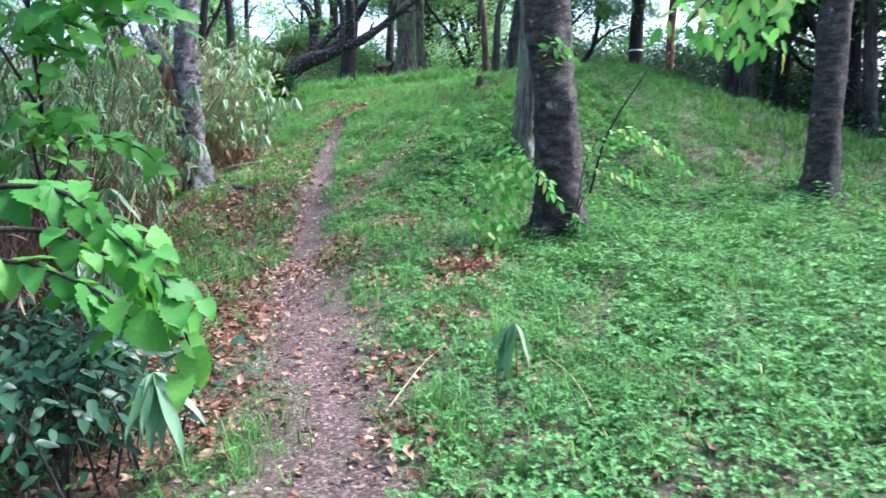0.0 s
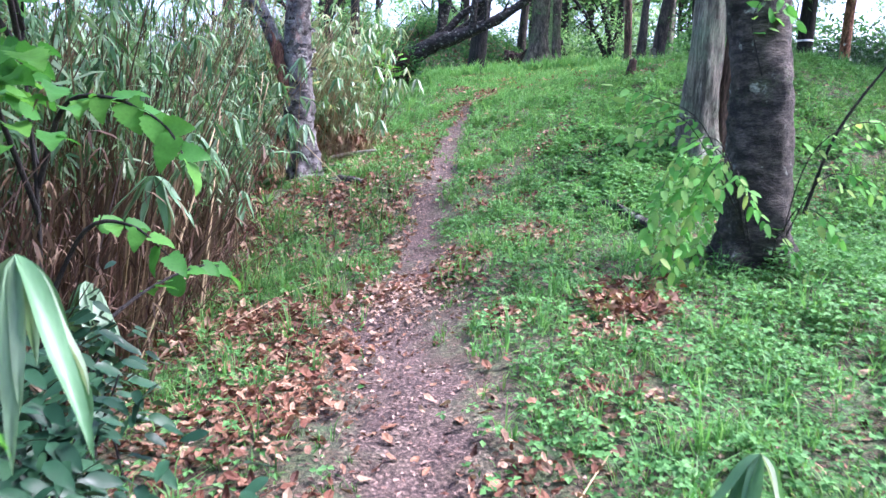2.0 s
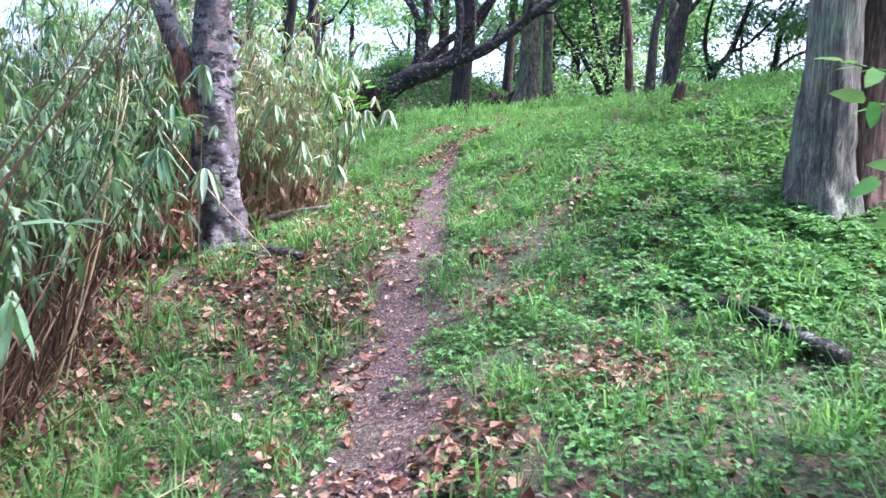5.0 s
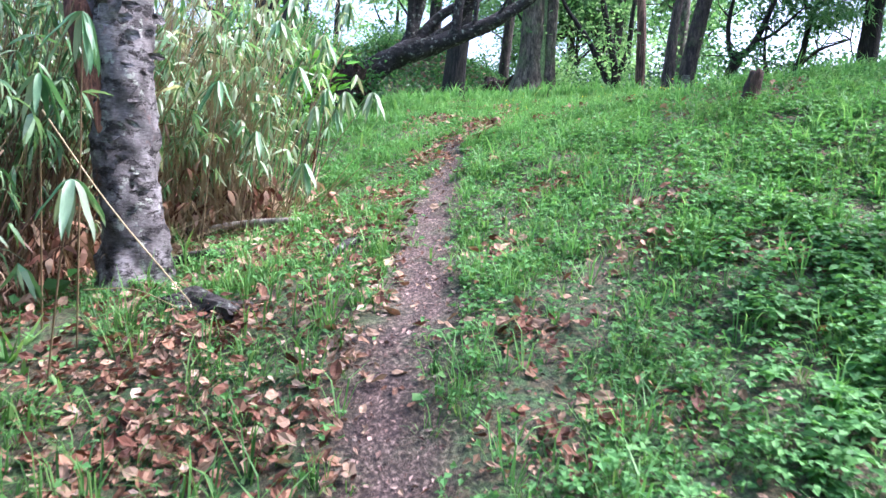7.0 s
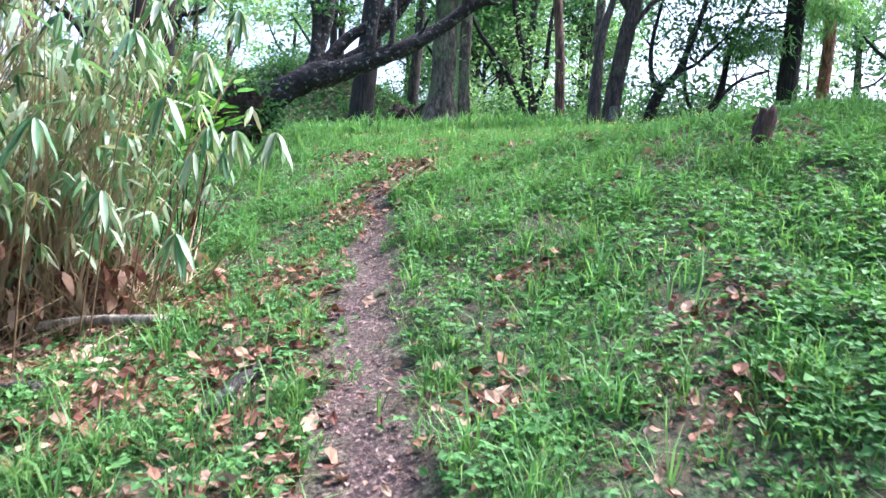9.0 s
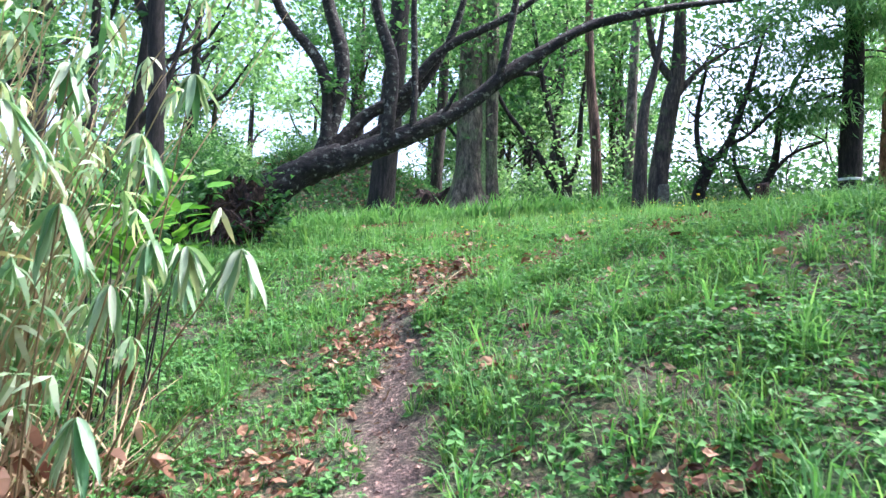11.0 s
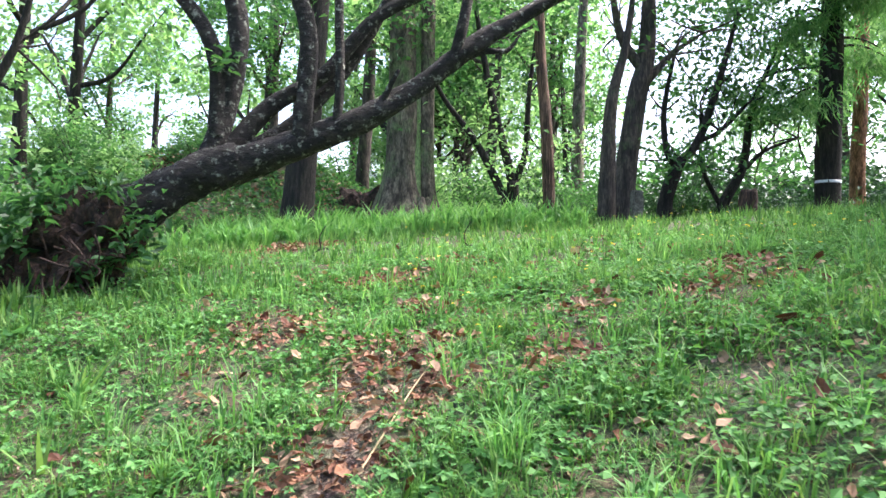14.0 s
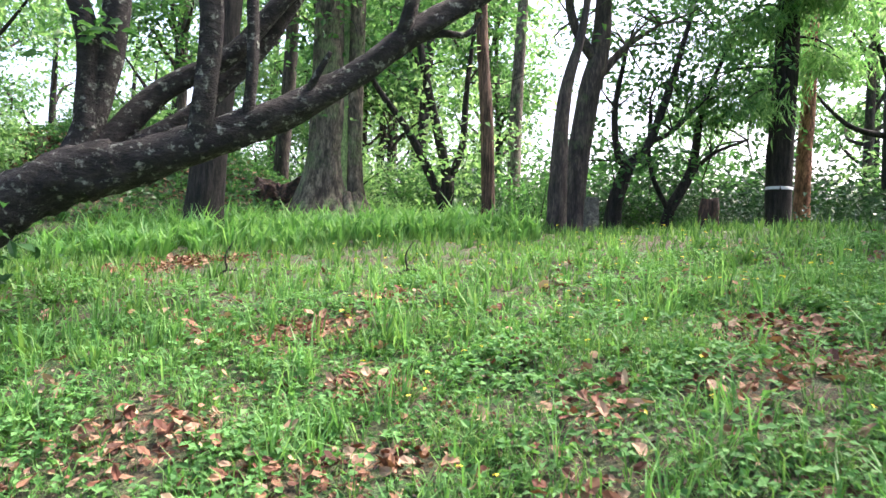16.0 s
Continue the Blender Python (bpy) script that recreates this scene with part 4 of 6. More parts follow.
def whorls(c, r, per_plant, leaves, length, width, tmin=0.35):
    n = len(c)
    t = r.uniform(tmin, 1.0, (n, per_plant))
    i = np.arange(n)[:, None]
    p = np.where((t < 0.5)[..., None], c[i, 0] + (c[i, 1] - c[i, 0]) * (t / 0.5)[..., None], c[i, 1] + (c[i, 2] - c[i, 1]) * ((t - 0.5) / 0.5)[..., None])
    out = np.stack([r.normal(0.05, 0.13, t.shape), r.normal(0, 0.13, t.shape), r.normal(0.02, 0.05, t.shape)], -1)
    p = (p + out).reshape(-1, 3)
    p = np.repeat(p, leaves, axis=0)
    m = len(p)
    a = r.uniform(0, 6.283, m)
    d = np.stack([np.cos(a), np.sin(a), r.uniform(-2.6, 0.1, m)], -1)
    nrm = np.stack([r.normal(0, 0.4, m), r.normal(0, 0.4, m), np.ones(m)], -1)
    s = r.uniform(0.65, 1.2, m)
    return strew(BAMBOO_SHAPE, p, d, nrm, length * s, width * s)


BAMBOO_SHAPE = (np.array([(0, 0.08, 0), (0, -0.08, 0), (0.3, 0.5, 0.05), (0.3, -0.5, 0.05), (0.7, 0.38, -0.03), (0.7, -0.38, -0.03), (1, 0, -0.18)]), [[0, 2, 3, 1], [2, 4, 5, 3], [4, 6, 5]])

p, d, h, r = bamboo_plants(2250, 11, 5.4, 12.8, 3.6, 1.5, 2.7, 0.1)
v, f, c = culm_mesh(p, d, h, r, 0.0075)
tagged(link("bamboo_canes", mesh_of("bamboo_canes", v, f, CULM)), "dense thicket of thin tan bamboo canes", "bamboo", kind="stuff")
sel = r.random(len(c)) < np.where(p[:, 1] < 8, 0.28, 0.5)
v, f = whorls(c[sel], r, 6, 5, 0.155, 0.021, 0.66)
tagged(link("bamboo_foliage", mesh_of("bamboo_foliage", v, f, BAMBOO_LEAF)), "narrow pale green leaves of the bamboo thicket", "bamboo", kind="stuff")
p, d, h, r = bamboo_plants(2600, 12, 2.8, 11.9, 3.0, 0.5, 1.7, 0.3)
v, f, c = culm_mesh(p, d, h, r, 0.006)
tagged(link("dead_canes", mesh_of("dead_canes", v, f, RED_STEM)), "tangle of dead reddish-brown canes and stalks", "dead stems", kind="stuff")
v, f = whorls(c, r, 2, 3, 0.13, 0.014, 0.1)
tagged(link("dry_bamboo_leaves", mesh_of("dry_bamboo_leaves", v, f, BAMBOO_DRY)), "dry straw-coloured bamboo leaves hanging low", "dead leaves", kind="stuff")


p, d, h, r = bamboo_plants(620, 16, 3.6, 11.0, 1.2, 0.4, 1.0, 0.65)
p[:, 0] -= 0.35
p[:, 2] = height(p[:, 0], p[:, 1]) - 0.03
v, f, c = culm_mesh(p, d, h, r, 0.0055)
tagged(link("fallen_canes", mesh_of("fallen_canes", v, f, CULM)), "broken canes lying criss-cross in the thicket", "dead stems", kind="stuff")
p, d, h, r = bamboo_plants(420, 19, 11.6, 13.6, 0.9, 0.25, 0.6, 1.1)
p[:, 0] += 0.45
p[:, 2] = height(p[:, 0], p[:, 1]) + 0.02
v, f, c = culm_mesh(p, d, h, r, 0.007)
tagged(link("fallen_canes", mesh_of("fallen_canes", v, f, STRAW)), "pale broken canes criss-cross over dead leaves", "dead stems", kind="stuff")
# deeper growth behind the lower path; stalks coloured as sunlit where the thicket ends
p, d, h, r = bamboo_plants(520, 13, 3.4, 5.8, 2.6, 1.6, 2.9)
p[:, 0] -= 0.75
p[:, 2] = height(p[:, 0], p[:, 1]) - 0.03
v, f, c = culm_mesh(p, d, h, r, 0.006)
tagged(link("bamboo_canes", mesh_of("bamboo_canes", v, f, CULM)), "bamboo canes behind the sapling", "bamboo", kind="stuff")
v, f = whorls(c, r, 5, 5, 0.18, 0.024, 0.5)
tagged(link("bamboo_foliage", mesh_of("bamboo_foliage", v, f, BAMBOO_LEAF)), "bamboo leaves behind the sapling", "bamboo", kind="stuff")
p, d, h, r = bamboo_plants(330, 15, 11.0, 13.8, 0.7, 0.3, 0.9, 0.35)
_, _, c = culm_mesh(p, d, h, r, 0.005)
v, f = whorls(c, r, 3, 3, 0.15, 0.05, 0.0)
tagged(link("dead_leaf_tangle", mesh_of("dead_leaf_tangle", v, f, LITTER)), "rust-brown dead leaves caught among the cane feet", "dead leaves", kind="stuff")
p, d, h, r = bamboo_plants(900, 14, 11.8, 13.6, 1.6, 1.1, 3.0, 0.18)
v, f, c = culm_mesh(p, d, h, r, 0.007)
tagged(link("bamboo_canes", mesh_of("bamboo_canes", v, f, STRAW)), "pale straw canes at the thicket's end", "bamboo", kind="stuff")
v, f = whorls(c[r.random(len(c)) < 0.62], r, 3, 5, 0.17, 0.027, 0.42)
tagged(link("bamboo_foliage", mesh_of("bamboo_foliage", v, f, PALE_BAMBOO)), "bamboo leaves at the thicket's end, coloured pale for sun glint", "bamboo", kind="stuff")


def broad_leaf(name, material, wavy=0.0, n=9):
    """A leaf with a serrated, heart-shaped or oval outline, 1 long, folded along its midrib."""
    t = np.linspace(0, 1, n)
    half = 0.96 * np.sqrt(t) * (1 - t) ** 0.8 * (1 + wavy * np.where(np.arange(n) % 2 == 1, 0.12, -0.1))
    half[0], half[-1] = 0.03, 0.0
    mid = np.stack([t, 0 * t, -0.18 * t ** 2], -1)
    le_ = np.stack([t - wavy * 0.05 * (np.arange(n) % 2), half, 0.1 * half - 0.18 * t ** 2 + 0.02 * np.sin(9 * t)], -1)
    ri = le_ * np.array([1, -1, 1])
    v = np.vstack([mid, le_, ri])
    i = np.arange(n - 1)
    q = np.concatenate([np.stack([i, i + 1, n + i + 1, n + i], -1), np.stack([i, 2 * n + i, 2 * n + i + 1, i + 1], -1)])
    return mesh_of(name, v, [q], material, True)


def toothed_leaf(name, material, teeth=7):
    """A heart-shaped leaf, 1 long, with coarse teeth and a drooping tip."""
    n = 2 * teeth + 3
    t = np.linspace(0, 1, n)
    half = 0.56 * np.sin(np.pi * t ** 0.62) ** 0.75 * (1 - 0.25 * t)
    tooth = np.where(np.arange(n) % 2 == 1, 1.0, 0.8)
    tooth[0] = tooth[-1] = 1
    half = half * tooth
    half[0], half[-1] = 0.02, 0.0
    edge_t = t - 0.16 * np.exp(-((t - 0.14) / 0.13) ** 2) + 0.03 * (tooth < 1)
    mid = np.stack([t, 0 * t, -0.25 * t ** 2], -1)
    rim = np.stack([edge_t, half, 0.16 * half - 0.25 * t ** 2 + 0.025 * np.sin(11 * t)], -1)
    v = np.vstack([mid, rim, rim * np.array([1, -1, 1])])
    i = np.arange(n - 1)
    q = np.concatenate([np.stack([i, i + 1, n + i + 1, n + i], -1), np.stack([i, 2 * n + i, 2 * n + i + 1, i + 1], -1)])
    return mesh_of(name, v, [q], material, True)


def leaf_pose(p, d, nrm, length, width):
    d = Vector(d).normalized()
    s = Vector(nrm).cross(d).normalized()
    n = d.cross(s)
    m = Matrix((d * length, s * width, n * length)).transposed().to_4x4()
    m.translation = p
    return m


def hang_leaves(parent, me, spots, seed, length, width, droop=0.5, out=0.05):
    r = np.random.default_rng(seed)
    base = Vector((parent.parent or parent).location)
    for p in spots:
        a = r.uniform(0, 6.283)
        d = (math.cos(a), math.sin(a), -droop * r.uniform(0.3, 1.4))
        s = r.uniform(0.7, 1.2)
        o = new("leaf", me)
        o.parent = parent
        o.matrix_basis = leaf_pose(Vector(p) + Vector(d) * out - base, d, (r.normal(0, 0.35), r.normal(0, 0.35) - 0.25, 1), length * s, width * s)


def leafy_twig(parent, me, pts, step, seed, length, width, face=(0.1, -0.75, 0.65), droop=0.3):
    """Leaves set by turns on the two sides of a twig, their blades turned to the light."""
    r = np.random.default_rng(seed)
    c, _ = smooth_line(pts, np.ones(len(pts)), 14)
    run = np.concatenate([[0], np.cumsum(np.linalg.norm(np.diff(c, axis=0), axis=1))])
    base = Vector((parent.parent or parent).location)
    for k, w in enumerate(np.arange(step, run[-1] + step * 0.5, step)):
        p = np.array([np.interp(w, run, c[:, i]) for i in range(3)])
        q = np.array([np.interp(w - step, run, c[:, i]) for i in range(3)])
        tg = unit(p - q + 1e-6)
        nrm = unit(np.array(face) + r.normal(0, 0.38, 3))
        side = unit(np.cross(tg, nrm)) * (1 if k % 2 else -1)
        last = w > run[-1] - step * 0.5
        d = tg if last else 0.6 * tg + side * r.uniform(0.4, 1.1) + np.array([0, 0, -droop * r.uniform(0.3, 1.7)]) + r.normal(0, 0.15, 3)
        s_ = r.uniform(0.75, 1.15)
        o = new("leaf", me)
        o.parent = parent
        o.matrix_basis = leaf_pose(Vector(p) - base, d, nrm, length * s_, width * s_)


def along(pts, n, seed, jit):
    r = np.random.default_rng(seed)
    c, _ = smooth_line(pts, np.ones(len(pts)), 12)
    return c[r.integers(0, len(c), n)] + r.normal(0, jit, (n, 3))


# shrub with broad fresh leaves that arches over the path's edge
FRESH = toothed_leaf("fresh_leaf", BRIGHT_LEAF)
YOUNG = broad_leaf("young_leaf", YOUNG_LEAF, 0.0, 11)
PALE = broad_leaf("pale_leaf", PALE_LEAF, 0.6)
GLOSS = broad_leaf("glossy_leaf", GLOSSY_LEAF, 0.0)
SASA = broad_leaf("sasa_leaf", SASA_LEAF, 0.0, 12)
mb = thing("mulberry_shrub", on(-1.9, 2.0), "arching shrub with broad fresh green toothed leaves", "shrub")
BRANCHES = [
    [(-1.9, 2.0, -0.2), (-1.75, 2.1, 0.8), (-1.5, 2.2, 1.24), (-1.2, 2.25, 1.3), (-0.97, 2.2, 1.15), (-0.82, 2.17, 1.0), (-0.76, 2.15, 0.82)],
    [(-1.8, 2.05, 0.7), (-1.5, 2.15, 1.02), (-1.25, 2.1, 1.1), (-1.02, 2.1, 1.02), (-0.9, 2.1, 0.92)],
    [(-1.6, 2.2, 1.15), (-1.3, 2.35, 1.16), (-1.05, 2.4, 1.03), (-0.92, 2.4, 0.84)],
]
for k, b_ in enumerate(BRANCHES):
    twig = limb("branch", b_, np.linspace(0.012, 0.004, len(b_)), BARK_DARK, mb, sides=6, seed=k, knobs=0.03)
    leafy_twig(twig, FRESH, b_[2 if k == 0 else 1:], 0.042, 70 + k, 0.112, 0.1, (0.1, -0.45, 0.9), 0.5)
    hang_leaves(twig, FRESH, along(b_[2:], (16, 6, 6)[k], 70 + k, 0.05), 71 + k, 0.09, 0.08, 0.8)
sap = thing("sapling", on(-2.35, 4.3), "slim sapling with scattered fresh green leaves", "sapling")
SAP = [
    [(-2.35, 4.3, -0.2), (-2.3, 4.3, 0.9), (-2.25, 4.2, 1.7), (-2.1, 4.1, 2.4)],
    [(-2.28, 4.25, 1.5), (-2.0, 3.8, 1.95), (-1.7, 3.5, 2.02), (-1.35, 3.4, 1.98)],
    [(-2.25, 4.2, 1.7), (-2.0, 3.7, 2.15), (-1.7, 3.4, 2.2), (-1.4, 3.3, 2.12)],
    [(-2.0, 3.8, 1.95), (-1.95, 3.5, 1.98), (-1.8, 3.3, 1.9), (-1.6, 3.25, 1.82)],
    [(-2.2, 4.2, 2.0), (-2.1, 3.7, 2.3), (-1.9, 3.4, 2.4), (-1.6, 3.3, 2.4)],
    [(-2.3, 4.3, 1.1), (-2.1, 4.2, 1.42), (-1.85, 4.1, 1.46), (-1.62, 4.05, 1.38), (-1.5, 4.0, 1.25)],
    [(-2.3, 4.3, 1.0), (-2.2, 4.0, 1.4), (-2.0, 3.75, 1.52), (-1.8, 3.6, 1.5)],
    [(-2.3, 4.3, 1.2), (-2.5, 4.5, 1.35), (-2.7, 4.6, 1.3)],
    [(-2.25, 4.2, 1.6), (-2.3, 3.9, 1.95), (-2.3, 3.6, 2.1)],
    [(-2.33, 4.3, 0.3), (-2.25, 4.9, 0.55), (-2.15, 5.4, 0.62), (-2.1, 5.6, 0.5)],
    [(-2.3, 4.3, 0.6), (-2.1, 4.3, 0.95), (-1.9, 4.3, 0.98), (-1.72, 4.25, 0.88)],
]
for k, b_ in enumerate(SAP):
    twig = limb("branch", b_, np.linspace(0.012, 0.003, len(b_)), BARK_DARK, sap, sides=6, seed=k, knobs=0.03)
    leafy_twig(twig, FRESH, b_[2 if k == 0 else 1:], 0.06, 80 + k, 0.12, 0.1, (0.1, -0.35, 0.95), 0.25)
    if k in (1, 2, 3, 4, 6):
        hang_leaves(twig, FRESH, along(b_[1:], 34, 180 + k, 0.1), 181 + k, 0.1, 0.085, 0.25)
        leafy_twig(twig, FRESH, [(x + 0.12, y - 0.12, z + 0.05) for x, y, z in b_[1:]], 0.06, 95 + k, 0.12, 0.1, (-0.1, -0.4, 0.9), 0.3)
# dark glossy evergreen at the path's edge
gl = thing("evergreen_shrub", on(-1.9, 3.8), "low dark evergreen shrub with glossy leaves", "shrub")
g = np.random.default_rng(5)
for k in range(64):
    a, L, w = g.uniform(0, 6.28), g.uniform(0.2, 0.6), g.uniform(0, 1)
    s = np.array(on(-1.45 - 0.75 * w + g.normal(0, 0.16), 2.75 + 1.5 * w + g.normal(0, 0.16)))
    e = s + np.array([0.5 * L * math.cos(a), 0.5 * L * math.sin(a), 0.3 + 0.7 * L])
    twig = limb("stem", [s, (s + e) / 2 + np.array([0, 0, 0.06]), e], [0.008, 0.006, 0.003], BARK_DARK, gl, sides=5, seed=k)
    hang_leaves(twig, GLOSS, along([s * 0.3 + e * 0.7, e, e + (e - s) * 0.15], 22, 90 + k, 0.08), 91 + k, 0.09, 0.045, 0.35)
# sprouts round the trunk beside the path
SPROUTS = [
    [(1.05, 7.2, 0.7), (0.8, 7.0, 1.35), (0.55, 6.95, 1.35), (0.38, 6.85, 1.0), (0.32, 6.8, 0.7)],
    [(1.05, 7.2, 0.7), (0.8, 7.0, 1.3), (0.6, 6.9, 1.25), (0.48, 6.82, 0.9), (0.45, 6.78, 0.55)],
    [(1.05, 7.2, 0.7), (0.85, 7.0, 1.25), (0.7, 6.9, 1.15), (0.6, 6.85, 0.85), (0.55, 6.82, 0.65)],
    [(1.1, 7.2, 0.6), (0.92, 7.0, 1.15), (0.9, 6.9, 1.15), (1.0, 6.85, 0.95)],
    [(1.3, 7.3, 0.6), (1.4, 7.15, 1.3), (1.7, 7.1, 1.55), (2.05, 7.1, 1.42), (2.25, 7.05, 1.25)],
    [(1.3, 7.3, 0.6), (1.45, 7.15, 1.1), (1.65, 7.1, 1.2), (1.9, 7.05, 1.05)],
    [(1.05, 7.3, 0.8), (0.7, 7.3, 1.5), (0.35, 7.25, 1.68), (0.05, 7.2, 1.75)],
    [(1.05, 7.3, 0.8), (0.6, 7.25, 1.5), (0.35, 7.2, 1.5), (0.15, 7.15, 1.4)],
    [(1.25, 7.25, 0.5), (1.2, 6.95, 0.78), (1.3, 6.9, 0.65), (1.42, 6.85, 0.5)],
    [(1.1, 7.35, 1.8), (0.95, 7.2, 2.2), (1.05, 7.2, 2.4), (1.15, 7.15, 2.3)],
    [(1.3, 7.3, 0.7), (1.35, 7.1, 0.95), (1.5, 7.0, 0.9), (1.6, 6.95, 0.75)],
]
sp = thing("tree_sprouts", on(1.15, 7.3), "pale green leafy sprouts at a tree's foot", "sprouts")
for k, b_ in enumerate(SPROUTS):
    twig = limb("branch", b_, np.linspace(0.005, 0.0015, len(b_)), BARK_DARK, sp, sides=5, seed=k, knobs=0.03)
    for j in range(3 if k < 3 else 2):
        off = np.array([(0, 0, 0), (0.1, 0.08, -0.1), (-0.05, -0.07, -0.16)][j])
        leafy_twig(twig, PALE, np.array(b_[1:]) + off, 0.04, 120 + 3 * k + j, 0.096, 0.055, (-0.2 if k < 4 else 0.2, -0.5, 0.85), 0.35)
limb("branch", [(1.45, 7.3, 0.9), (1.6, 7.25, 1.5), (1.95, 7.2, 2.1)], [0.014, 0.012, 0.006], BARK_DARK, sp, sides=6)
# overhanging twig of leaves high beside the path
ov = thing("overhanging_branch", (3.6, 6.6, 3.6), "leafy branch hanging from the canopy", "branch")
OVER = [[(4.4, 8.9, 4.4), (3.4, 6.6, 3.3), (2.3, 4.8, 2.6), (1.75, 4.1, 2.2), (1.5, 3.9, 1.92)], [(2.3, 4.8, 2.6), (1.7, 4.1, 2.4), (1.35, 3.9, 2.15), (1.2, 3.85, 1.98)], [(2.6, 5.2, 2.75), (1.9, 4.2, 2.4), (1.62, 3.9, 2.15), (1.62, 3.85, 1.9)],
        [(2.3, 4.8, 2.6), (1.6, 4.0, 2.3), (1.4, 3.85, 2.1), (1.38, 3.8, 1.92)]]
for k, b_ in enumerate(OVER):
    twig = limb("branch", b_, np.linspace(0.016, 0.003, len(b_)), BARK_DARK, ov, sides=5, seed=k)
    for j in range(3):
        leafy_twig(twig, PALE, np.array(b_[-3:]) + np.array([(0, 0, 0), (0.08, -0.06, -0.05), (-0.08, 0.05, 0.03)][j]), 0.06, 140 + 3 * k + j, 0.105, 0.06, (-0.1, -0.7, 0.6), 0.4)


# single canes that lean across the thicket's face
g = np.random.default_rng(44)
for k in range(22):
    y = g.uniform(5.2, 13.2)
    x = float(thicket_edge(y)) + g.uniform(-0.25, 0.12)
    if abs(y - 11.3) < 0.5:
        continue
    foot = np.array(on(x, y, -0.02))
    tip = foot + np.array([g.normal(-0.05, 0.25), g.normal(0, 0.5), g.uniform(0.8, 1.9)])
    v, f = tube([foot, (foot + tip) / 2 + g.normal(0, 0.04, 3), tip], [0.009, 0.008, 0.005], 6, 4, 0.03, seed=k)
    ob = link("bamboo_cane", mesh_of("bamboo_cane", v - foot, f, STRAW if k % 2 else CULM, True), None, "leaning dry bamboo cane at the thicket's face")
    ob.location = foot
    tagged(ob, category="cane", group="leaning canes")


# broad-leaved bamboo grass whose leaves hang into view
def sasa(at, top, n, length, label, seed):
    t = thing("bamboo_grass", on(*at), label, "bamboo")
    r = np.random.default_rng(seed)
    b = np.array(on(*at))
    limb("cane", [b, b * 0.5 + np.array(top) * 0.5 + np.array([0, 0, 0.08]), top], [0.006, 0.005, 0.003], CULM, t, sides=6, seed=seed, knobs=0.02)
    for k in range(n + 3):
        a = r.uniform(0, 6.283)
        d = (0.55 * math.cos(a), 0.55 * math.sin(a), -r.uniform(0.35, 1.2))
        s = r.uniform(0.75, 1.15)
        o = new("leaf", SASA)
        o.parent = t
        o.matrix_basis = leaf_pose(Vector(top) - Vector(b), d, (math.cos(a), math.sin(a), 0.6), length * s, length * s * (0.12 if length > 0.4 else 0.2))


def up(x, y, h):
    return (x, y, float(height(x, y)) + h)


LAB = "bamboo grass stalk with drooping pale striped leaves"
SASA_AT = [((-3.3, 13.6), (-2.9, 13.31, 2.95), 9, 0.23), ((-3.4, 13.3), (-2.86, 13.2, 2.17), 7, 0.27), ((-3.3, 13.2), (-2.57, 13.01, 2.16), 8, 0.27), ((-3.5, 13.5), (-3.05, 13.3, 2.2), 6, 0.25), ((-3.6, 13.7), (-3.2, 13.45, 2.7), 6, 0.23),
           ((-3.4, 12.9), up(-3.1, 12.6, 1.3), 5, 0.28), ((-3.3, 13.0), up(-3.05, 12.7, 0.5), 6, 0.26), ((-3.6, 12.7), up(-3.35, 12.4, 0.9), 6, 0.26), ((-3.6, 13.9), up(-3.1, 13.8, 0.8), 7, 0.24),
           ((-2.9, 6.3), up(-2.6, 6.1, 1.4), 5, 0.33), ((-2.8, 5.6), up(-2.45, 5.4, 1.2), 6, 0.32), ((-2.8, 7.2), up(-2.7, 6.9, 1.5), 6, 0.3), ((-3.1, 7.6), up(-2.85, 7.4, 0.9), 5, 0.3), ((-2.5, 4.8), up(-2.25, 4.5, 0.75), 5, 0.36),
           ((-1.35, 3.0), up(-1.2, 2.95, 0.5), 7, 0.34), ((-1.9, 3.4), (-1.38, 3.05, 1.1), 7, 0.42), ((0.42, 4.0), up(0.4, 4.0, 0.34), 4, 0.3), ((-3.2, 9.0), up(-3.0, 8.8, 1.3), 6, 0.27), ((-3.4, 9.9), up(-3.15, 9.7, 1.0), 6, 0.27),
           ((-3.5, 12.6), up(-3.2, 12.4, 1.7), 7, 0.26), ((-3.4, 13.4), up(-3.05, 13.2, 1.5), 7, 0.25), ((-3.7, 12.2), up(-3.5, 12.0, 1.3), 6, 0.27), ((-3.3, 12.9), up(-3.0, 12.8, 0.95), 7, 0.24), ((-3.6, 13.2), up(-3.3, 13.0, 1.9), 6, 0.25),
           ((-3.9, 10.6), up(-3.65, 10.2, 1.45), 6, 0.27), ((-3.5, 10.3), up(-3.3, 10.0, 1.7), 6, 0.27)]
for k, (a, t_, n, L) in enumerate(SASA_AT):
    sasa(a, t_, n, L, LAB, 200 + k)
# fresh-leaved seedling at the thicket's end
sd = thing("seedling", on(-3.45, 14.1), "young shrub with upright bright yellow-green leaves", "shrub")
for k in range(12):
    s = np.array(on(-3.44 + g.normal(0, 0.2), 14.12 + g.normal(0, 0.14)))
    e = np.array([s[0] + g.normal(0.06, 0.1), s[1] + g.normal(-0.05, 0.08), g.uniform(2.3, 2.62)])
    twig = limb("stem", [s, (s + e) / 2, e], [0.006, 0.005, 0.002], BARK_DARK, sd, sides=5, seed=k)
    hang_leaves(twig, YOUNG, along([s * 0.35 + e * 0.65, e], 13, 160 + k, 0.05), 161 + k, 0.14, 0.075, -0.7)

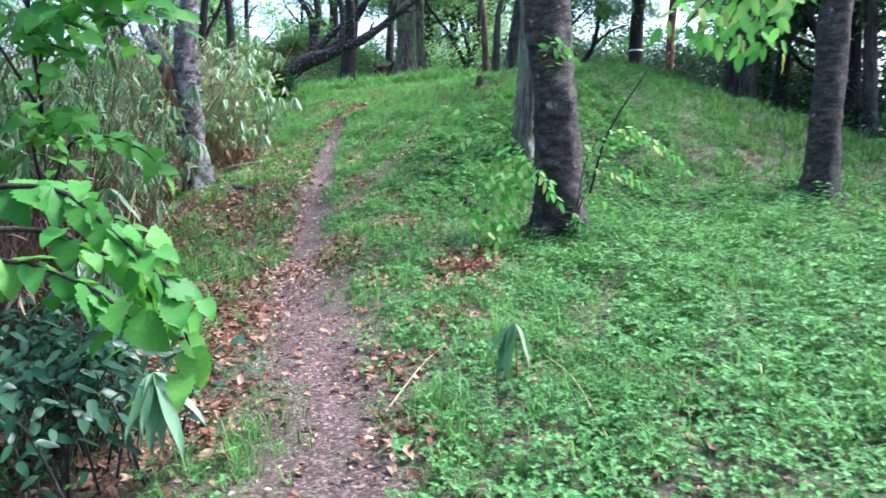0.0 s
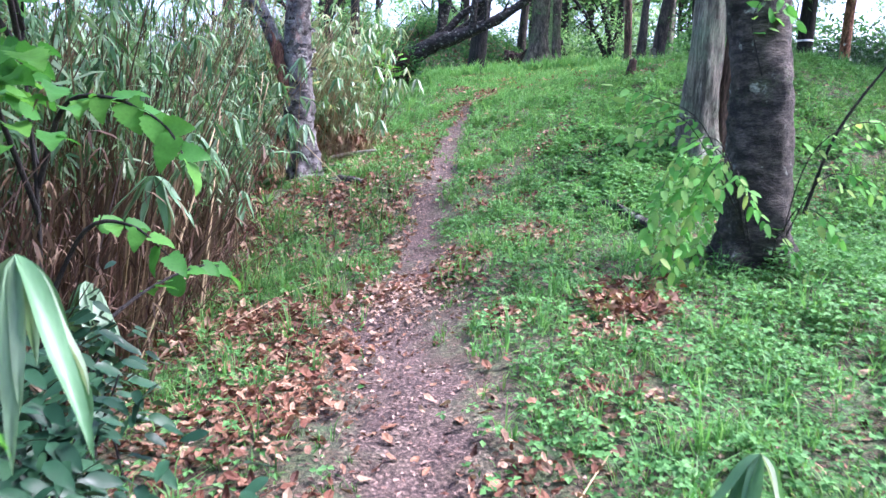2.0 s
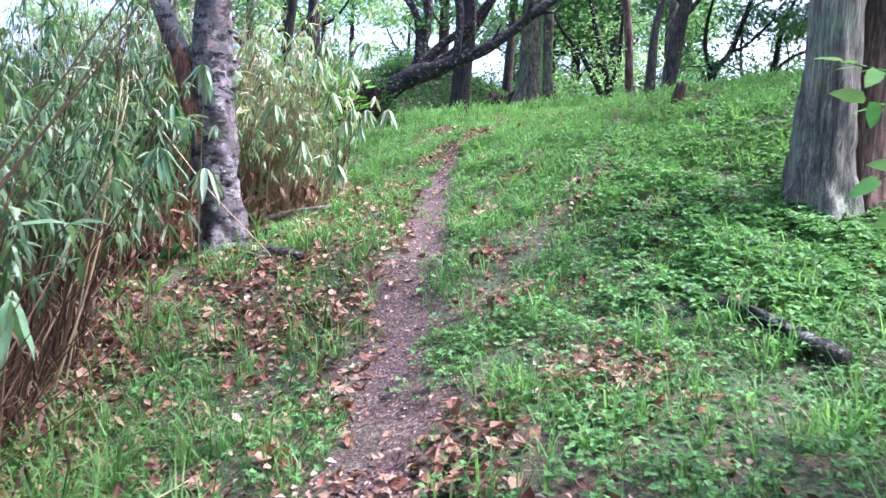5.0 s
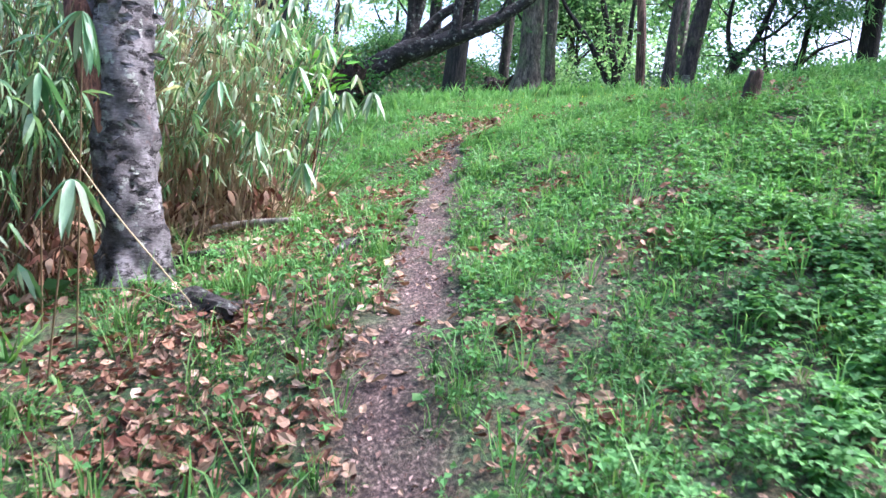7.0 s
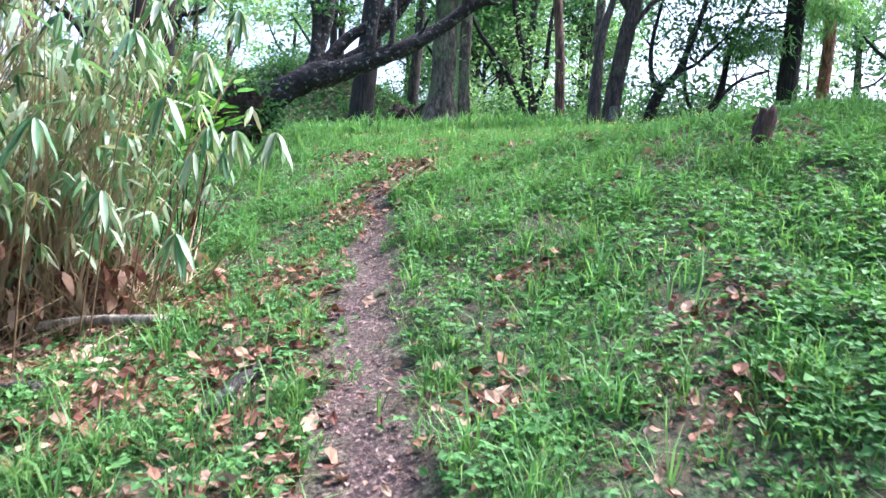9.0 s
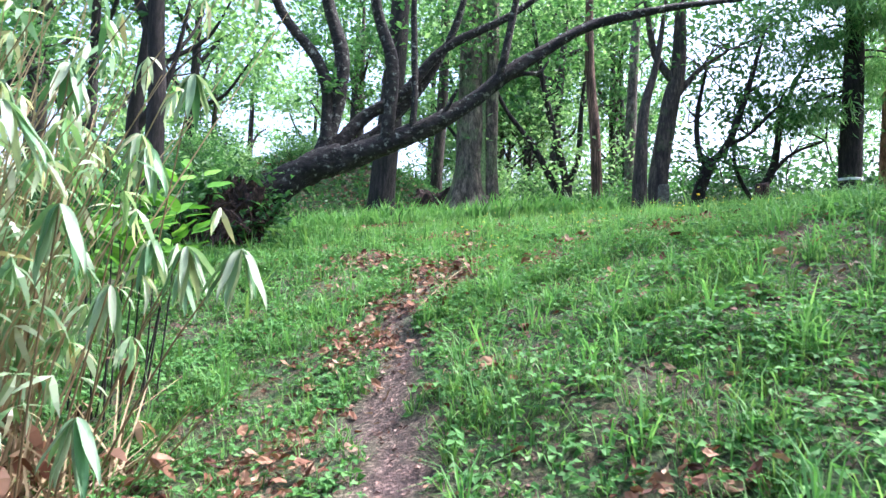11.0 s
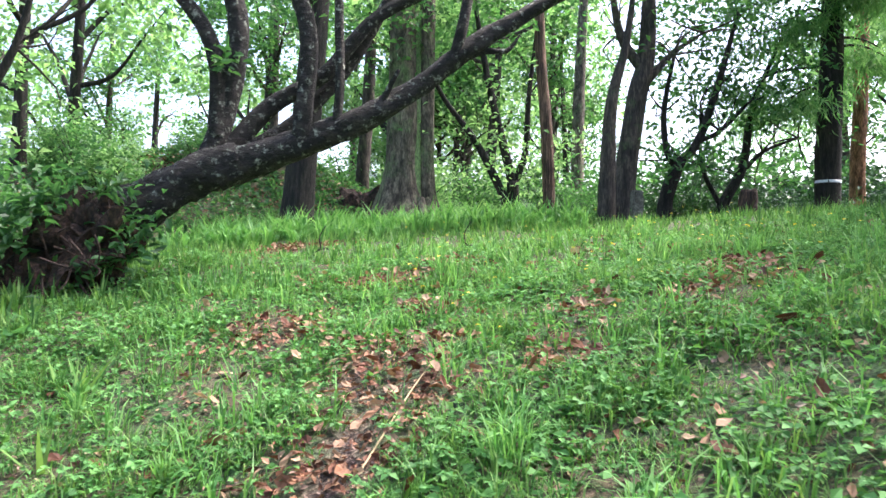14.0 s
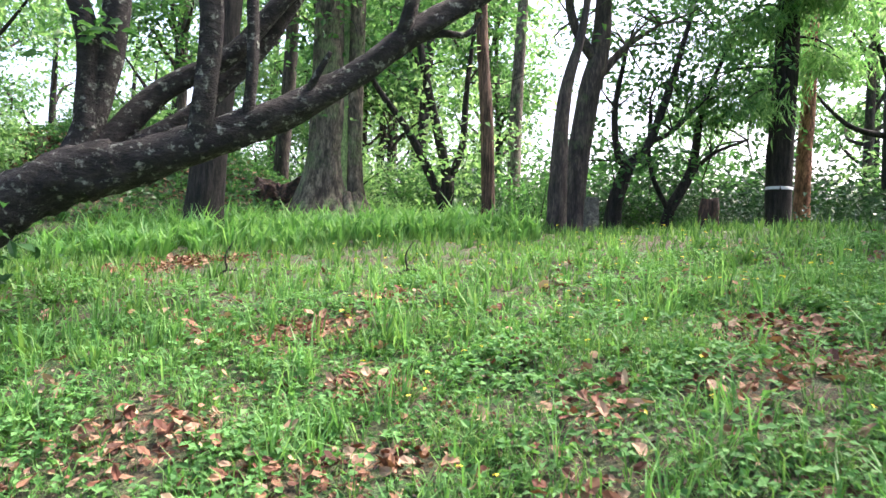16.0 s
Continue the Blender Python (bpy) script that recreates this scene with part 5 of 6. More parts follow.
# ---- dead wood and markers ----
def lying(name, label, a, b, r0, r1, material, category, dz=0.0, knobs=0.15, mid=0.03, seed=0):
    a3, b3 = np.array(on(*a, r0 * 0.6 + dz)), np.array(on(*b, r1 * 0.6 + dz))
    m = (a3 + b3) / 2 + np.array([0.02, 0.02, mid])
    m[2] = max(m[2], float(height(m[0], m[1])) + r0 * 0.4)
    v, f = tube([a3, m, b3], [r0, (r0 + r1) / 2, r1], 10, 5, knobs, seed=seed)
    ob = link(name, mesh_of(name, v - a3, f, material, True), None, label)
    ob.location = a3
    return tagged(ob, category=category)


def half_log(name, label, a, b, r0, material, seed):
    """A rotted-out shell of trunk lying with its hollow to the ground, its ends ragged."""
    r = np.random.default_rng(seed)
    a3, b3 = np.array(on(*a, 0.0)), np.array(on(*b, 0.0))
    ax = unit(b3 - a3)
    sd_ = unit(np.cross(ax, [0, 0, 1.0]))
    up_ = np.cross(sd_, ax)
    m, n = 15, 13
    T, A = np.meshgrid(np.linspace(0, 1, m), np.linspace(-0.12, np.pi + 0.12, n), indexing="ij")
    ragged = 0.05 * np.where(T < 0.04, -1, np.where(T > 0.96, 1, 0)) * r.uniform(-0.6, 1.2, T.shape)
    rad = r0 * (1 - 0.3 * T + 0.14 * np.sin(4 * A + 5 * T) + r.normal(0, 0.06, T.shape))
    shells = []
    for th in (0.0, 0.028):
        q = rad - th
        shells.append(a3 + ax * (T + ragged)[..., None] * np.linalg.norm(b3 - a3) + sd_ * (np.cos(A) * q * 1.25)[..., None] + up_ * (np.sin(A) * q * 0.85)[..., None])
    v = np.concatenate([x.reshape(-1, 3) for x in shells])
    i, j = np.meshgrid(np.arange(m - 1), np.arange(n - 1), indexing="ij")
    c = (i * n + j).ravel()
    top = np.stack([c, c + n, c + n + 1, c + 1], -1)
    rim = np.concatenate([np.arange(n), np.arange(1, m) * n + n - 1, (m - 1) * n + np.arange(n - 2, -1, -1), np.arange(m - 2, 0, -1) * n])
    nxt = np.roll(rim, -1)
    k = m * n
    me = mesh_of(name, v - a3, [top, top[:, ::-1] + k, np.stack([rim, nxt, nxt + k, rim + k], -1)], material, False)
    ob = link(name, me, None, label)
    ob.location = a3
    return tagged(ob, category="log")


half_log("rotten_log", "dark rotten half-hollow log with grey lichen", (-3.1, 10.72), (-2.62, 10.34), 0.115, ROTTEN, 4)
lying("fallen_stick", "pale bleached stick lying at the thicket's edge", (-4.15, 13.0), (-3.0, 12.45), 0.035, 0.028, WHITE_STICK, "stick", 0.05, 0.12)
lying("fallen_branch", "short dark fallen branch in the grass", (0.02, 9.15), (0.52, 8.2), 0.03, 0.05, ROTTEN, "branch", 0.02, 0.3)
lying("fallen_branch", "dark broken branch stub by the cherry's foot", (-3.85, 11.85), (-3.3, 11.72), 0.035, 0.028, ROTTEN, "branch", 0.03, 0.25, seed=9)
lying("fallen_branch", "short dark stick among dead leaves", (-2.42, 11.15), (-2.3, 11.5), 0.018, 0.025, ROTTEN, "branch", 0.02, 0.25, seed=11)
for k, (a, b) in enumerate([((-2.55, 6.2), (-2.2, 7.6)), ((-3.9, 11.0), (-3.0, 10.4)), ((-4.6, 12.6), (-3.3, 13.3)), ((0.75, 3.2), (0.6, 4.3)), ((1.6, 3.5), (1.9, 4.4)), ((-1.9, 14.9), (-1.5, 16.0)), ((-0.3, 3.7), (0.0, 4.6)), ((-3.4, 12.0), (-3.1, 12.7))]):
    lying("cane_piece", "dry straw-coloured bamboo cane lying on the ground", a, b, 0.004, 0.003, STRAW, "cane", 0.03 + 0.05 * (k == 1), 0.03, 0.05, seed=k)
lean_cane = np.array([up(-4.15, 10.95, 1.25), up(-3.6, 10.75, 0.62), up(-2.95, 10.5, 0.04)])
ob = link("leaning_cane", mesh_of("leaning_cane", *tube(lean_cane, [0.006, 0.0055, 0.004], 6, 4, 0.02), STRAW, True), None, "dry bamboo cane leaning across the cherry trunk")
tagged(ob, category="cane")
for k, (x, y) in enumerate([(-1.05, 19.6), (-2.5, 19.9)]):
    tw = thing("fallen_twig", on(x, y, 0), "small bare dark twig standing in the grass", "twig")
    b0 = np.array(on(x, y, 0))
    limb("twig", b0 + np.array([(0, 0, 0), (0.12, 0, 0.1), (0.3, 0.05, 0.08)]), [0.012, 0.01, 0.004], BARK_DARK, tw, sides=5)
    limb("twig", b0 + np.array([(0.12, 0, 0.1), (0.1, 0, 0.22), (0.16, 0, 0.34)]), [0.01, 0.007, 0.003], BARK_DARK, tw, sides=5)


def stump(at, lean, hh, r0, material, label):
    b = np.array(on(*at))
    v, f = tube(b + np.array([(0, 0, 0), (lean * 0.4, 0, hh * 0.5), (lean, 0, hh)]), [r0 * 1.25, r0, r0 * 0.95], 14, 5, 0.14, flutes=4, seed=3)
    top = v[:, 2] > b[2] + hh * 0.93
    v[top, 2] += np.random.default_rng(2).normal(0, 0.012, top.sum())
    ob = link("tree_stump", mesh_of("tree_stump", v - b, f, material, True), None, label)
    ob.location = b
    tagged(ob, category="stump")


stump((0.61, 13.42), 0.06, 0.36, 0.062, STUMP_WOOD, "thin weathered red-brown stump leaning on the mound")
stump((3.5, 22.4), 0.02, 0.52, 0.12, STUMP_WOOD, "broken brown stump behind the crest")
bm = bmesh.new()
bmesh.ops.create_cube(bm, size=1)
for vv in bm.verts:
    vv.co = Vector((vv.co.x * 0.17, vv.co.y * 0.15, vv.co.z * 0.5 + 0.12))
    if vv.co.z > 0.3:
        vv.co.x *= 0.92
bmesh.ops.bevel(bm, geom=bm.edges[:], offset=0.02, segments=2, affect="EDGES")
me = bpy.data.meshes.new("stone_post")
bm.to_mesh(me), bm.free()
me.materials.append(STONE)
po = tagged(new("stone_post", me), "short grey weathered stone marker post", "post")
po.location = on(1.86, 22.4, 0.12)
# dark hollow and earth bank by the old roots
bv, bf = merge([lump((-2.1, 27.9, 3.5), (0.9, 0.6, 0.65), 15, 0.35), lump((-2.9, 28.1, 3.35), (0.6, 0.5, 0.5), 16, 0.35), lump((-1.4, 27.6, 3.6), (0.6, 0.5, 0.7), 17, 0.35)])
bk = link("earth_bank", mesh_of("earth_bank", bv, bf, EARTH, False), None, "bare brown earth bank under old roots")
tagged(bk, category="bank", kind="structure")

# ---- ground cover ----
def spots(n, x0, x1, y0, y1, keep, seed):
    r = np.random.default_rng(seed)
    x, y = r.uniform(x0, x1, n), r.uniform(y0, y1, n)
    ok = r.random(n) < keep(x, y)
    return x[ok], y[ok], r


def up_normals(x, y):
    e = 0.15
    gx, gy = (height(x + e, y) - height(x - e, y)) / (2 * e), (height(x, y + e) - height(x, y - e)) / (2 * e)
    return unit(np.stack([-gx, -gy, np.ones_like(x)], -1))


def drift(x, y):
    """Hollows where leaves gather."""
    return np.clip(field(x, y, 81, 0.75) * 3.6 - 2.4, 0, 1)


# where leaves lie thick: x, y, half width, half depth
LEAF_PATCHES = [(-2.5, 9.3, 0.5, 0.4), (-2.95, 10.0, 0.35, 0.3), (-4.0, 12.5, 0.6, 0.4), (-3.5, 12.9, 0.4, 0.3), (0.19, 6.5, 0.26, 0.5), (-0.3, 4.3, 0.25, 0.3), (-0.15, 3.3, 0.22, 0.3), (0.05, 5.9, 0.25, 0.2), (-1.25, 3.6, 0.3, 0.6), (-1.5, 4.8, 0.35, 0.7), (-1.75, 5.8, 0.4, 0.4), (-0.75, 9.4, 0.25, 0.16), (-0.35, 11.4, 0.25, 0.12), (0.1, 10.6, 0.3, 0.15), (-1.05, 12.2, 0.2, 0.12), (-3.1, 12.75, 0.5, 0.3), (-2.45, 13.0, 0.22, 0.5), (-0.5, 8.2, 0.32, 0.3), (-1.1, 9.2, 0.2, 0.2), (-0.05, 5.1, 0.25, 0.2), (-2.3, 6.6, 0.4, 0.25), (-0.55, 6.3, 0.2, 0.3), (-2.2, 14.4, 0.25, 0.3), (-2.45, 11.6, 0.2, 0.25), (-1.35, 11.1, 0.22, 0.2), (-0.6, 10.8, 0.2, 0.14),
                (-1.2, 10.0, 0.22, 0.2), (-2.7, 10.2, 0.4, 0.3), (-2.85, 11.4, 0.25, 0.25), (-1.8, 17.95, 0.45, 0.22), (-1.85, 15.9, 0.25, 0.3), (-1.75, 15.5, 0.3, 0.25), (-2.0, 15.0, 0.35, 0.2), (-1.0, 15.6, 0.2, 0.2),
                (-2.4, 16.65, 0.35, 0.22), (0.45, 16.85, 0.3, 0.3), (-1.55, 17.0, 0.25, 0.18), (-1.75, 16.25, 0.4, 0.14), (-0.05, 16.2, 0.2, 0.2), (-0.7, 16.3, 0.14, 0.2), (0.45, 16.3, 0.2, 0.2), (-2.85, 20.95, 0.6, 0.4), (-1.2, 18.6, 0.25, 0.2)]


def patches(x, y):
    out = np.zeros_like(x)
    wob = 0.55 + 0.9 * field(x, y, 79, 0.28)
    for a, b, c, d in LEAF_PATCHES:
        out = np.maximum(out, np.exp(-(((x - a) / c) ** 2 + ((y - b) / d) ** 2) / wob))
    return np.clip(out * 1.3 - 0.15, 0, 1)


def clear(x, y):
    floor = np.where((x < trail_x(y) - 0.15) & (y > 8.2) & (y < 11.2), 0.8, 1)
    return floor * (1 - 0.78 * patches(x, y)) * (1 - 0.7 * drift(x, y)) * (1 - np.clip(trodden(x, y) * 1.5, 0, 1)) * np.where(x < thicket_edge(np.clip(y, 2.5, 14.0)) - 0.2, np.where(y < 14.0, 0.1, 1), 1)


def grass(name, label, n, area, keep, h0, h1, width, material, seed, lean=0.5, shape=BLADE, tuft=6, spread=0.03):
    """Blades in loose tufts; each blade leans away from its tuft and bends over at the tip."""
    x, y, r = spots(n // tuft, *area, keep, seed)
    h = np.repeat(r.uniform(h0, h1, len(x)) * (0.6 + 0.8 * field(x, y, seed + 1, 1.1)), tuft)
    x, y = np.repeat(x, tuft), np.repeat(y, tuft)
    m = len(x)
    a, q = r.uniform(0, 6.283, m), r.uniform(0, 1, m) ** 0.7
    x, y = x + spread * q * np.cos(a), y + spread * q * np.sin(a)
    p = np.stack([x, y, height(x, y) - 0.01], -1)
    out = np.stack([np.cos(a), np.sin(a), np.zeros(m)], -1)
    d = out * (lean * q * r.uniform(0.5, 1.1, m))[:, None] + np.array([0, 0, 1.0]) + r.normal(0, 0.12, (m, 3))
    nrm = np.array([0, 0, 1.0]) - out * 0.6
    v, f = strew(shape, p, d, nrm, h * r.uniform(0.6, 1.2, m), width * r.uniform(0.6, 1.3, m))
    tagged(link(name, mesh_of(name, v, f, material)), label, "grass", kind="stuff")


def bare_patch(x, y):
    """Where plants grow thickly; thin left of the lower path."""
    thin = 1 - 0.92 / (1 + np.exp((x - trail_x(y) + 0.1) * 8)) * (y < 7.2)
    return thin * np.clip(field(x, y, 41, 1.6) * 1.7 - 0.35, 0, 1)


grass("grass", "fresh green grass blades on the slope", 175000, (-3.4, 4.2, 1.4, 11.0), lambda x, y: clear(x, y) * (0.18 + 0.82 * bare_patch(x, y)), 0.05, 0.15, 0.006, GRASS, 51, 2.1)
grass("grass", "fine grass covering the mound", 195000, (-4.6, 4.6, 10.8, 18.0), lambda x, y: clear(x, y) * (0.35 + 0.65 * bare_patch(x, y)), 0.05, 0.15, 0.0062, GRASS, 53, 2.1)
grass("grass", "grass on the far slope", 75000, (-8, 8, 17.5, 27), lambda x, y: 0.3 + 0.7 * clear(x, y), 0.06, 0.17, 0.02, GRASS, 55, 1.2, SHORT_BLADE)
grass("grass", "fresh grass on the mound's falling flank", 42000, (4.4, 9, 9, 19.5), lambda x, y: 0.55 + 0.45 * field(x, y, 18, 1.5), 0.08, 0.2, 0.022, GRASS, 56, 1.5, SHORT_BLADE)
grass("grass", "rough grass beyond the thicket", 22000, (-12, -4, 13.8, 21), lambda x, y: 0.4 + 0.6 * field(x, y, 17, 1.5), 0.08, 0.24, 0.03, GRASS, 60, 1.0, SHORT_BLADE)
grass("grass", "sparse rough grass under the surrounding trees", 42000, (-14, 14, -8, 26), lambda x, y: np.where((x > -3.2) & (x < 4.0) & (y > 1.8), 0, 0.35 + 0.65 * field(x, y, 136, 2.0)) * np.where((x < thicket_edge(np.clip(y, 2.5, 14.0))) & (x > -7.5) & (y > 3) & (y < 14), 0.1, 1), 0.08, 0.22, 0.03, GRASS, 136, 1.4, SHORT_BLADE)
grass("bank_herbage", "low dark green herbage on the bank", 15000, (-14, 1, 26, 32), lambda x, y: 0.3 + 0.7 * field(x, y, 19, 1.5), 0.08, 0.22, 0.05, CANOPY, 58, 1.2, SHORT_BLADE)
grass("long_grass", "tall grass before the old trees, coloured bright as if sunlit", 14000, (-4.6, 1.0, 21.8, 26.3), lambda x, y: 0.25 + 0.75 * field(x, y, 9, 1.5), 0.2, 0.42, 0.03, GRASS_LONG, 57, 0.9)
grass("grass_tufts", "longer grass tufts at the path's edge", 90000, (-3.4, 4, 3, 20), lambda x, y: clear(x, y) * (field(x, y, 77, 0.6) > 0.76), 0.12, 0.28, 0.008, GRASS_LONG, 59, 1.6)

grass("grass_tufts", "arching grass tufts between thicket and path", 26000, (-3.6, -1.2, 6.6, 12.5), lambda x, y: clear(x, y) * np.where(x < trail_x(y) - 0.1, 1, 0) * np.clip(field(x, y, 78, 0.4) * 3 - 2.1, 0, 1) * 0.8, 0.14, 0.32, 0.009, GRASS, 61, 1.7)
grass("grass_tufts", "dark fine grass tuft at the path's edge", 2600, (-1.5, -0.5, 2.6, 4.6), lambda x, y: np.exp(-((x + 0.95) / 0.16) ** 2 - ((y - 3.4) / 0.5) ** 2), 0.06, 0.15, 0.006, GRASS, 62, 1.2)


def herbs(name, label, n, area, keep, size, seed, hh=0.1, material=HERB):
    """Low plants: each a few round leaflets at the top of a short stalk."""
    x, y, r = spots(n, *area, keep, seed)
    z = height(x, y) + hh * r.uniform(0.25, 1.2, len(x)) * (0.5 + field(x, y, seed + 3, 0.8))
    p = np.repeat(np.stack([x, y, z], -1), 3, axis=0)
    m = len(p)
    a = np.repeat(r.uniform(0, 6.283, len(x)), 3) + np.tile([0, 2.09, 4.19], len(x))
    d = np.stack([np.cos(a), np.sin(a), r.normal(-0.05, 0.25, m)], -1)
    nrm = np.stack([r.normal(0, 0.3, m), r.normal(0, 0.3, m), np.ones(m)], -1)
    s = size * np.repeat(r.uniform(0.6, 1.4, len(x)), 3)
    v, f = strew(DIAMOND, p, d, nrm, s, s * 0.85)
    tagged(link(name, mesh_of(name, v, f, material)), label, "herbs", kind="stuff")


def herb_mask(x, y):
    near = 1 / (1 + np.exp(-(x - 0.35 - 0.12 * (y - 4)) * 3)) * (y < 9.5)
    far = np.clip(field(x, y, 63, 1.3) * 1.8 - 0.75, 0, 1) * 0.75
    return clear(x, y) * np.where((x < trail_x(y)) & (y < 11), 0.3, 1) * np.clip(0.95 * near * (0.45 + 0.55 * field(x, y, 64, 0.7)) + 0.12 + far, 0, 1)


herbs("herbs", "dense low clover-like herbs on the bank", 62000, (-3.4, 5.0, 1.2, 10), herb_mask, 0.029, 65)
herbs("herbs", "clover-like herbs among the grass", 62000, (-4.2, 4.5, 10, 20), herb_mask, 0.031, 67, 0.08)
herbs("herbs", "leafy herbs on the mound's flank", 9000, (-0.5, 3.0, 8.6, 13.0), lambda x, y: np.clip(1.2 * field(x, y, 68, 1.0), 0, 1) * np.clip((x + 0.5) / 0.6, 0, 1), 0.036, 70, 0.1)
herbs("herbs", "taller leafy herbs by the tree", 12000, (1.2, 6, 3.0, 9.5), lambda x, y: field(x, y, 69, 0.9), 0.04, 71, 0.2)
herbs("herbs", "bright leafy herb patch beside the path", 4800, (-0.3, 1.5, 8.9, 10.8), lambda x, y: np.clip(field(x, y, 130, 0.5) * 1.5 - 0.3, 0, 1), 0.04, 130, 0.1)
herbs("yellow_flowers", "tiny yellow flowers in the grass", 260, (-1.6, 2.2, 15.5, 21), lambda x, y: field(x, y, 73, 1.0), 0.016, 75, 0.2, FLOWER)


def litter(name, label, n, area, keep, length, seed, lift=0.012, tilt=0.3, material=LITTER, shape=CURL):
    x, y, r = spots(n, *area, keep, seed)
    p = np.stack([x, y, height(x, y) + r.uniform(0.2, 1.5, len(x)) * lift], -1)
    a = r.uniform(0, 6.283, len(x))
    nrm = up_normals(x, y) + r.normal(0, tilt, (len(x), 3)) * np.array([1, 1, 0.3])
    d = np.stack([np.cos(a), np.sin(a), np.zeros(len(x))], -1)
    d = d - nrm * (d * nrm).sum(1, keepdims=True) / (nrm ** 2).sum(1, keepdims=True)
    s = length * r.uniform(0.35, 1.35, len(x))
    v, f = strew(shape, p, d, nrm, s, s * r.uniform(0.3, 0.85, len(x)))
    tagged(link(name, mesh_of(name, v, f, material)), label, "dead leaves", kind="stuff")


def band(x, y):
    """The drift of leaves from the thicket across the path."""
    t = np.clip((x + 2.7) / 1.5, 0, 1)
    c = 6.15 + 1.3 * t
    return np.exp(-((y - c) / 0.36) ** 2) * np.exp(-(np.maximum(0, np.abs(x + 1.95) - 0.8) / 0.25) ** 2)


litter("leaf_litter", "brown fallen leaves gathered in hollows of the slope", 17000, (-4, 5, 1, 20), lambda x, y: np.clip(0.03 + drift(x, y), 0, 1) * (1 - 0.8 * trodden(x, y)), 0.062, 83, 0.02, 0.5)
litter("leaf_litter", "rust-brown drift of fallen leaves beside the path", 8500, (-3.3, -0.8, 5, 8.4), lambda x, y: band(x, y) * (1 - 0.6 * trodden(x, y)), 0.07, 85, 0.03, 0.5)
litter("leaf_litter", "brown leaf litter under the shrubs", 6500, (-3.2, -0.9, 2.0, 6.6), lambda x, y: np.clip(1.2 - np.abs(x + 2.05) / 0.75, 0, 1) * (1 - 0.85 * trodden(x, y)), 0.058, 87, 0.025, 0.5)
litter("leaf_crumbs", "bits of leaf and bark on the trodden path", 26000, (-2.8, 0.5, 0.5, 15.5), lambda x, y: np.clip(trodden(x, y) * 1.4, 0, 1) * np.interp(y, [3, 6], [0.4, 1]), 0.026, 89, 0.006, 0.3, CRUMB, DIAMOND)
litter("leaf_litter", "single leaves lying on the path", 2600, (-2.8, 0.3, 1, 15.5), lambda x, y: trodden(x, y) * field(x, y, 90, 0.5), 0.055, 90, 0.012, 0.4)
litter("leaf_pile", "heap of rust-brown fallen leaves beside the path", 3600, (-0.35, 0.65, 6.1, 7.3), lambda x, y: np.exp(-((x - 0.19) / 0.2) ** 2 - ((y - 6.5) / 0.42) ** 2), 0.078, 91, 0.05, 0.7)
litter("leaf_litter", "brown leaves gathered beneath the cane tangle", 12000, (-5, -2.6, 4, 14.5), lambda x, y: np.where(x < thicket_edge(y) + 0.5, 0.8, 0), 0.075, 93, 0.03, 0.7)
litter("leaf_litter", "patches of rust-brown leaves lying in the grass", 90000, (-4.6, 1.2, 2.6, 21.5), lambda x, y: patches(x, y) * 0.85, 0.06, 99, 0.045, 0.55)
litter("leaf_crumbs", "broken brown leaf bits among the grass", 90000, (-3.6, 1.2, 4.8, 21.5), lambda x, y: np.clip(patches(x, y) + 0.05, 0, 1) * 0.6, 0.032, 94, 0.03, 0.5, LITTER, DIAMOND)
litter("pale_litter", "dry bleached grass and leaves in the turf", 620, (-1.2, 0.3, 7.6, 8.8), lambda x, y: np.exp(-((x + 0.45) / 0.3) ** 2 - ((y - 8.2) / 0.25) ** 2), 0.05, 128, 0.03, 0.4, BLEACHED, DIAMOND)
litter("pale_litter", "bleached leaves and shreds at the thicket's foot, paler for sunlight", 2600, (-4.8, -2.8, 11.8, 13.4), lambda x, y: field(x, y, 126, 0.4) * (x < -3.0), 0.07, 126, 0.04, 0.6, BLEACHED, CURL)
litter("pale_litter", "bleached leaf shreds where the path bends, paler for sunlight", 8200, (-2.4, -0.5, 6.0, 8.0), lambda x, y: np.exp(-((x + 1.42) / 0.42) ** 2 - ((y - 7.0) / 0.4) ** 2), 0.045, 92, 0.016, 0.4, BLEACHED, DIAMOND)
litter("leaf_litter", "leaf drifts on the upper path", 3500, (-3, 1, 13.4, 18.8), lambda x, y: np.clip(field(x, y, 95, 0.6) * 2.6 - 1.7, 0, 1), 0.075, 97, 0.03, 0.6)
litter("leaf_litter", "brown leaves between cherry trunk and path", 5200, (-3.7, -1.6, 7.4, 12.6), lambda x, y: np.clip(1.5 * field(x, y, 96, 0.5) - 0.3, 0, 1) * (x < trail_x(y) - 0.1), 0.07, 98, 0.035, 0.6)
litter("pale_litter", "pale tan leaves scattered over the leaf litter", 900, (-3.6, -1.7, 8.0, 11.6), lambda x, y: field(x, y, 132, 0.4) * (x < trail_x(y) - 0.1), 0.06, 132, 0.04, 0.6, BLEACHED, CURL)
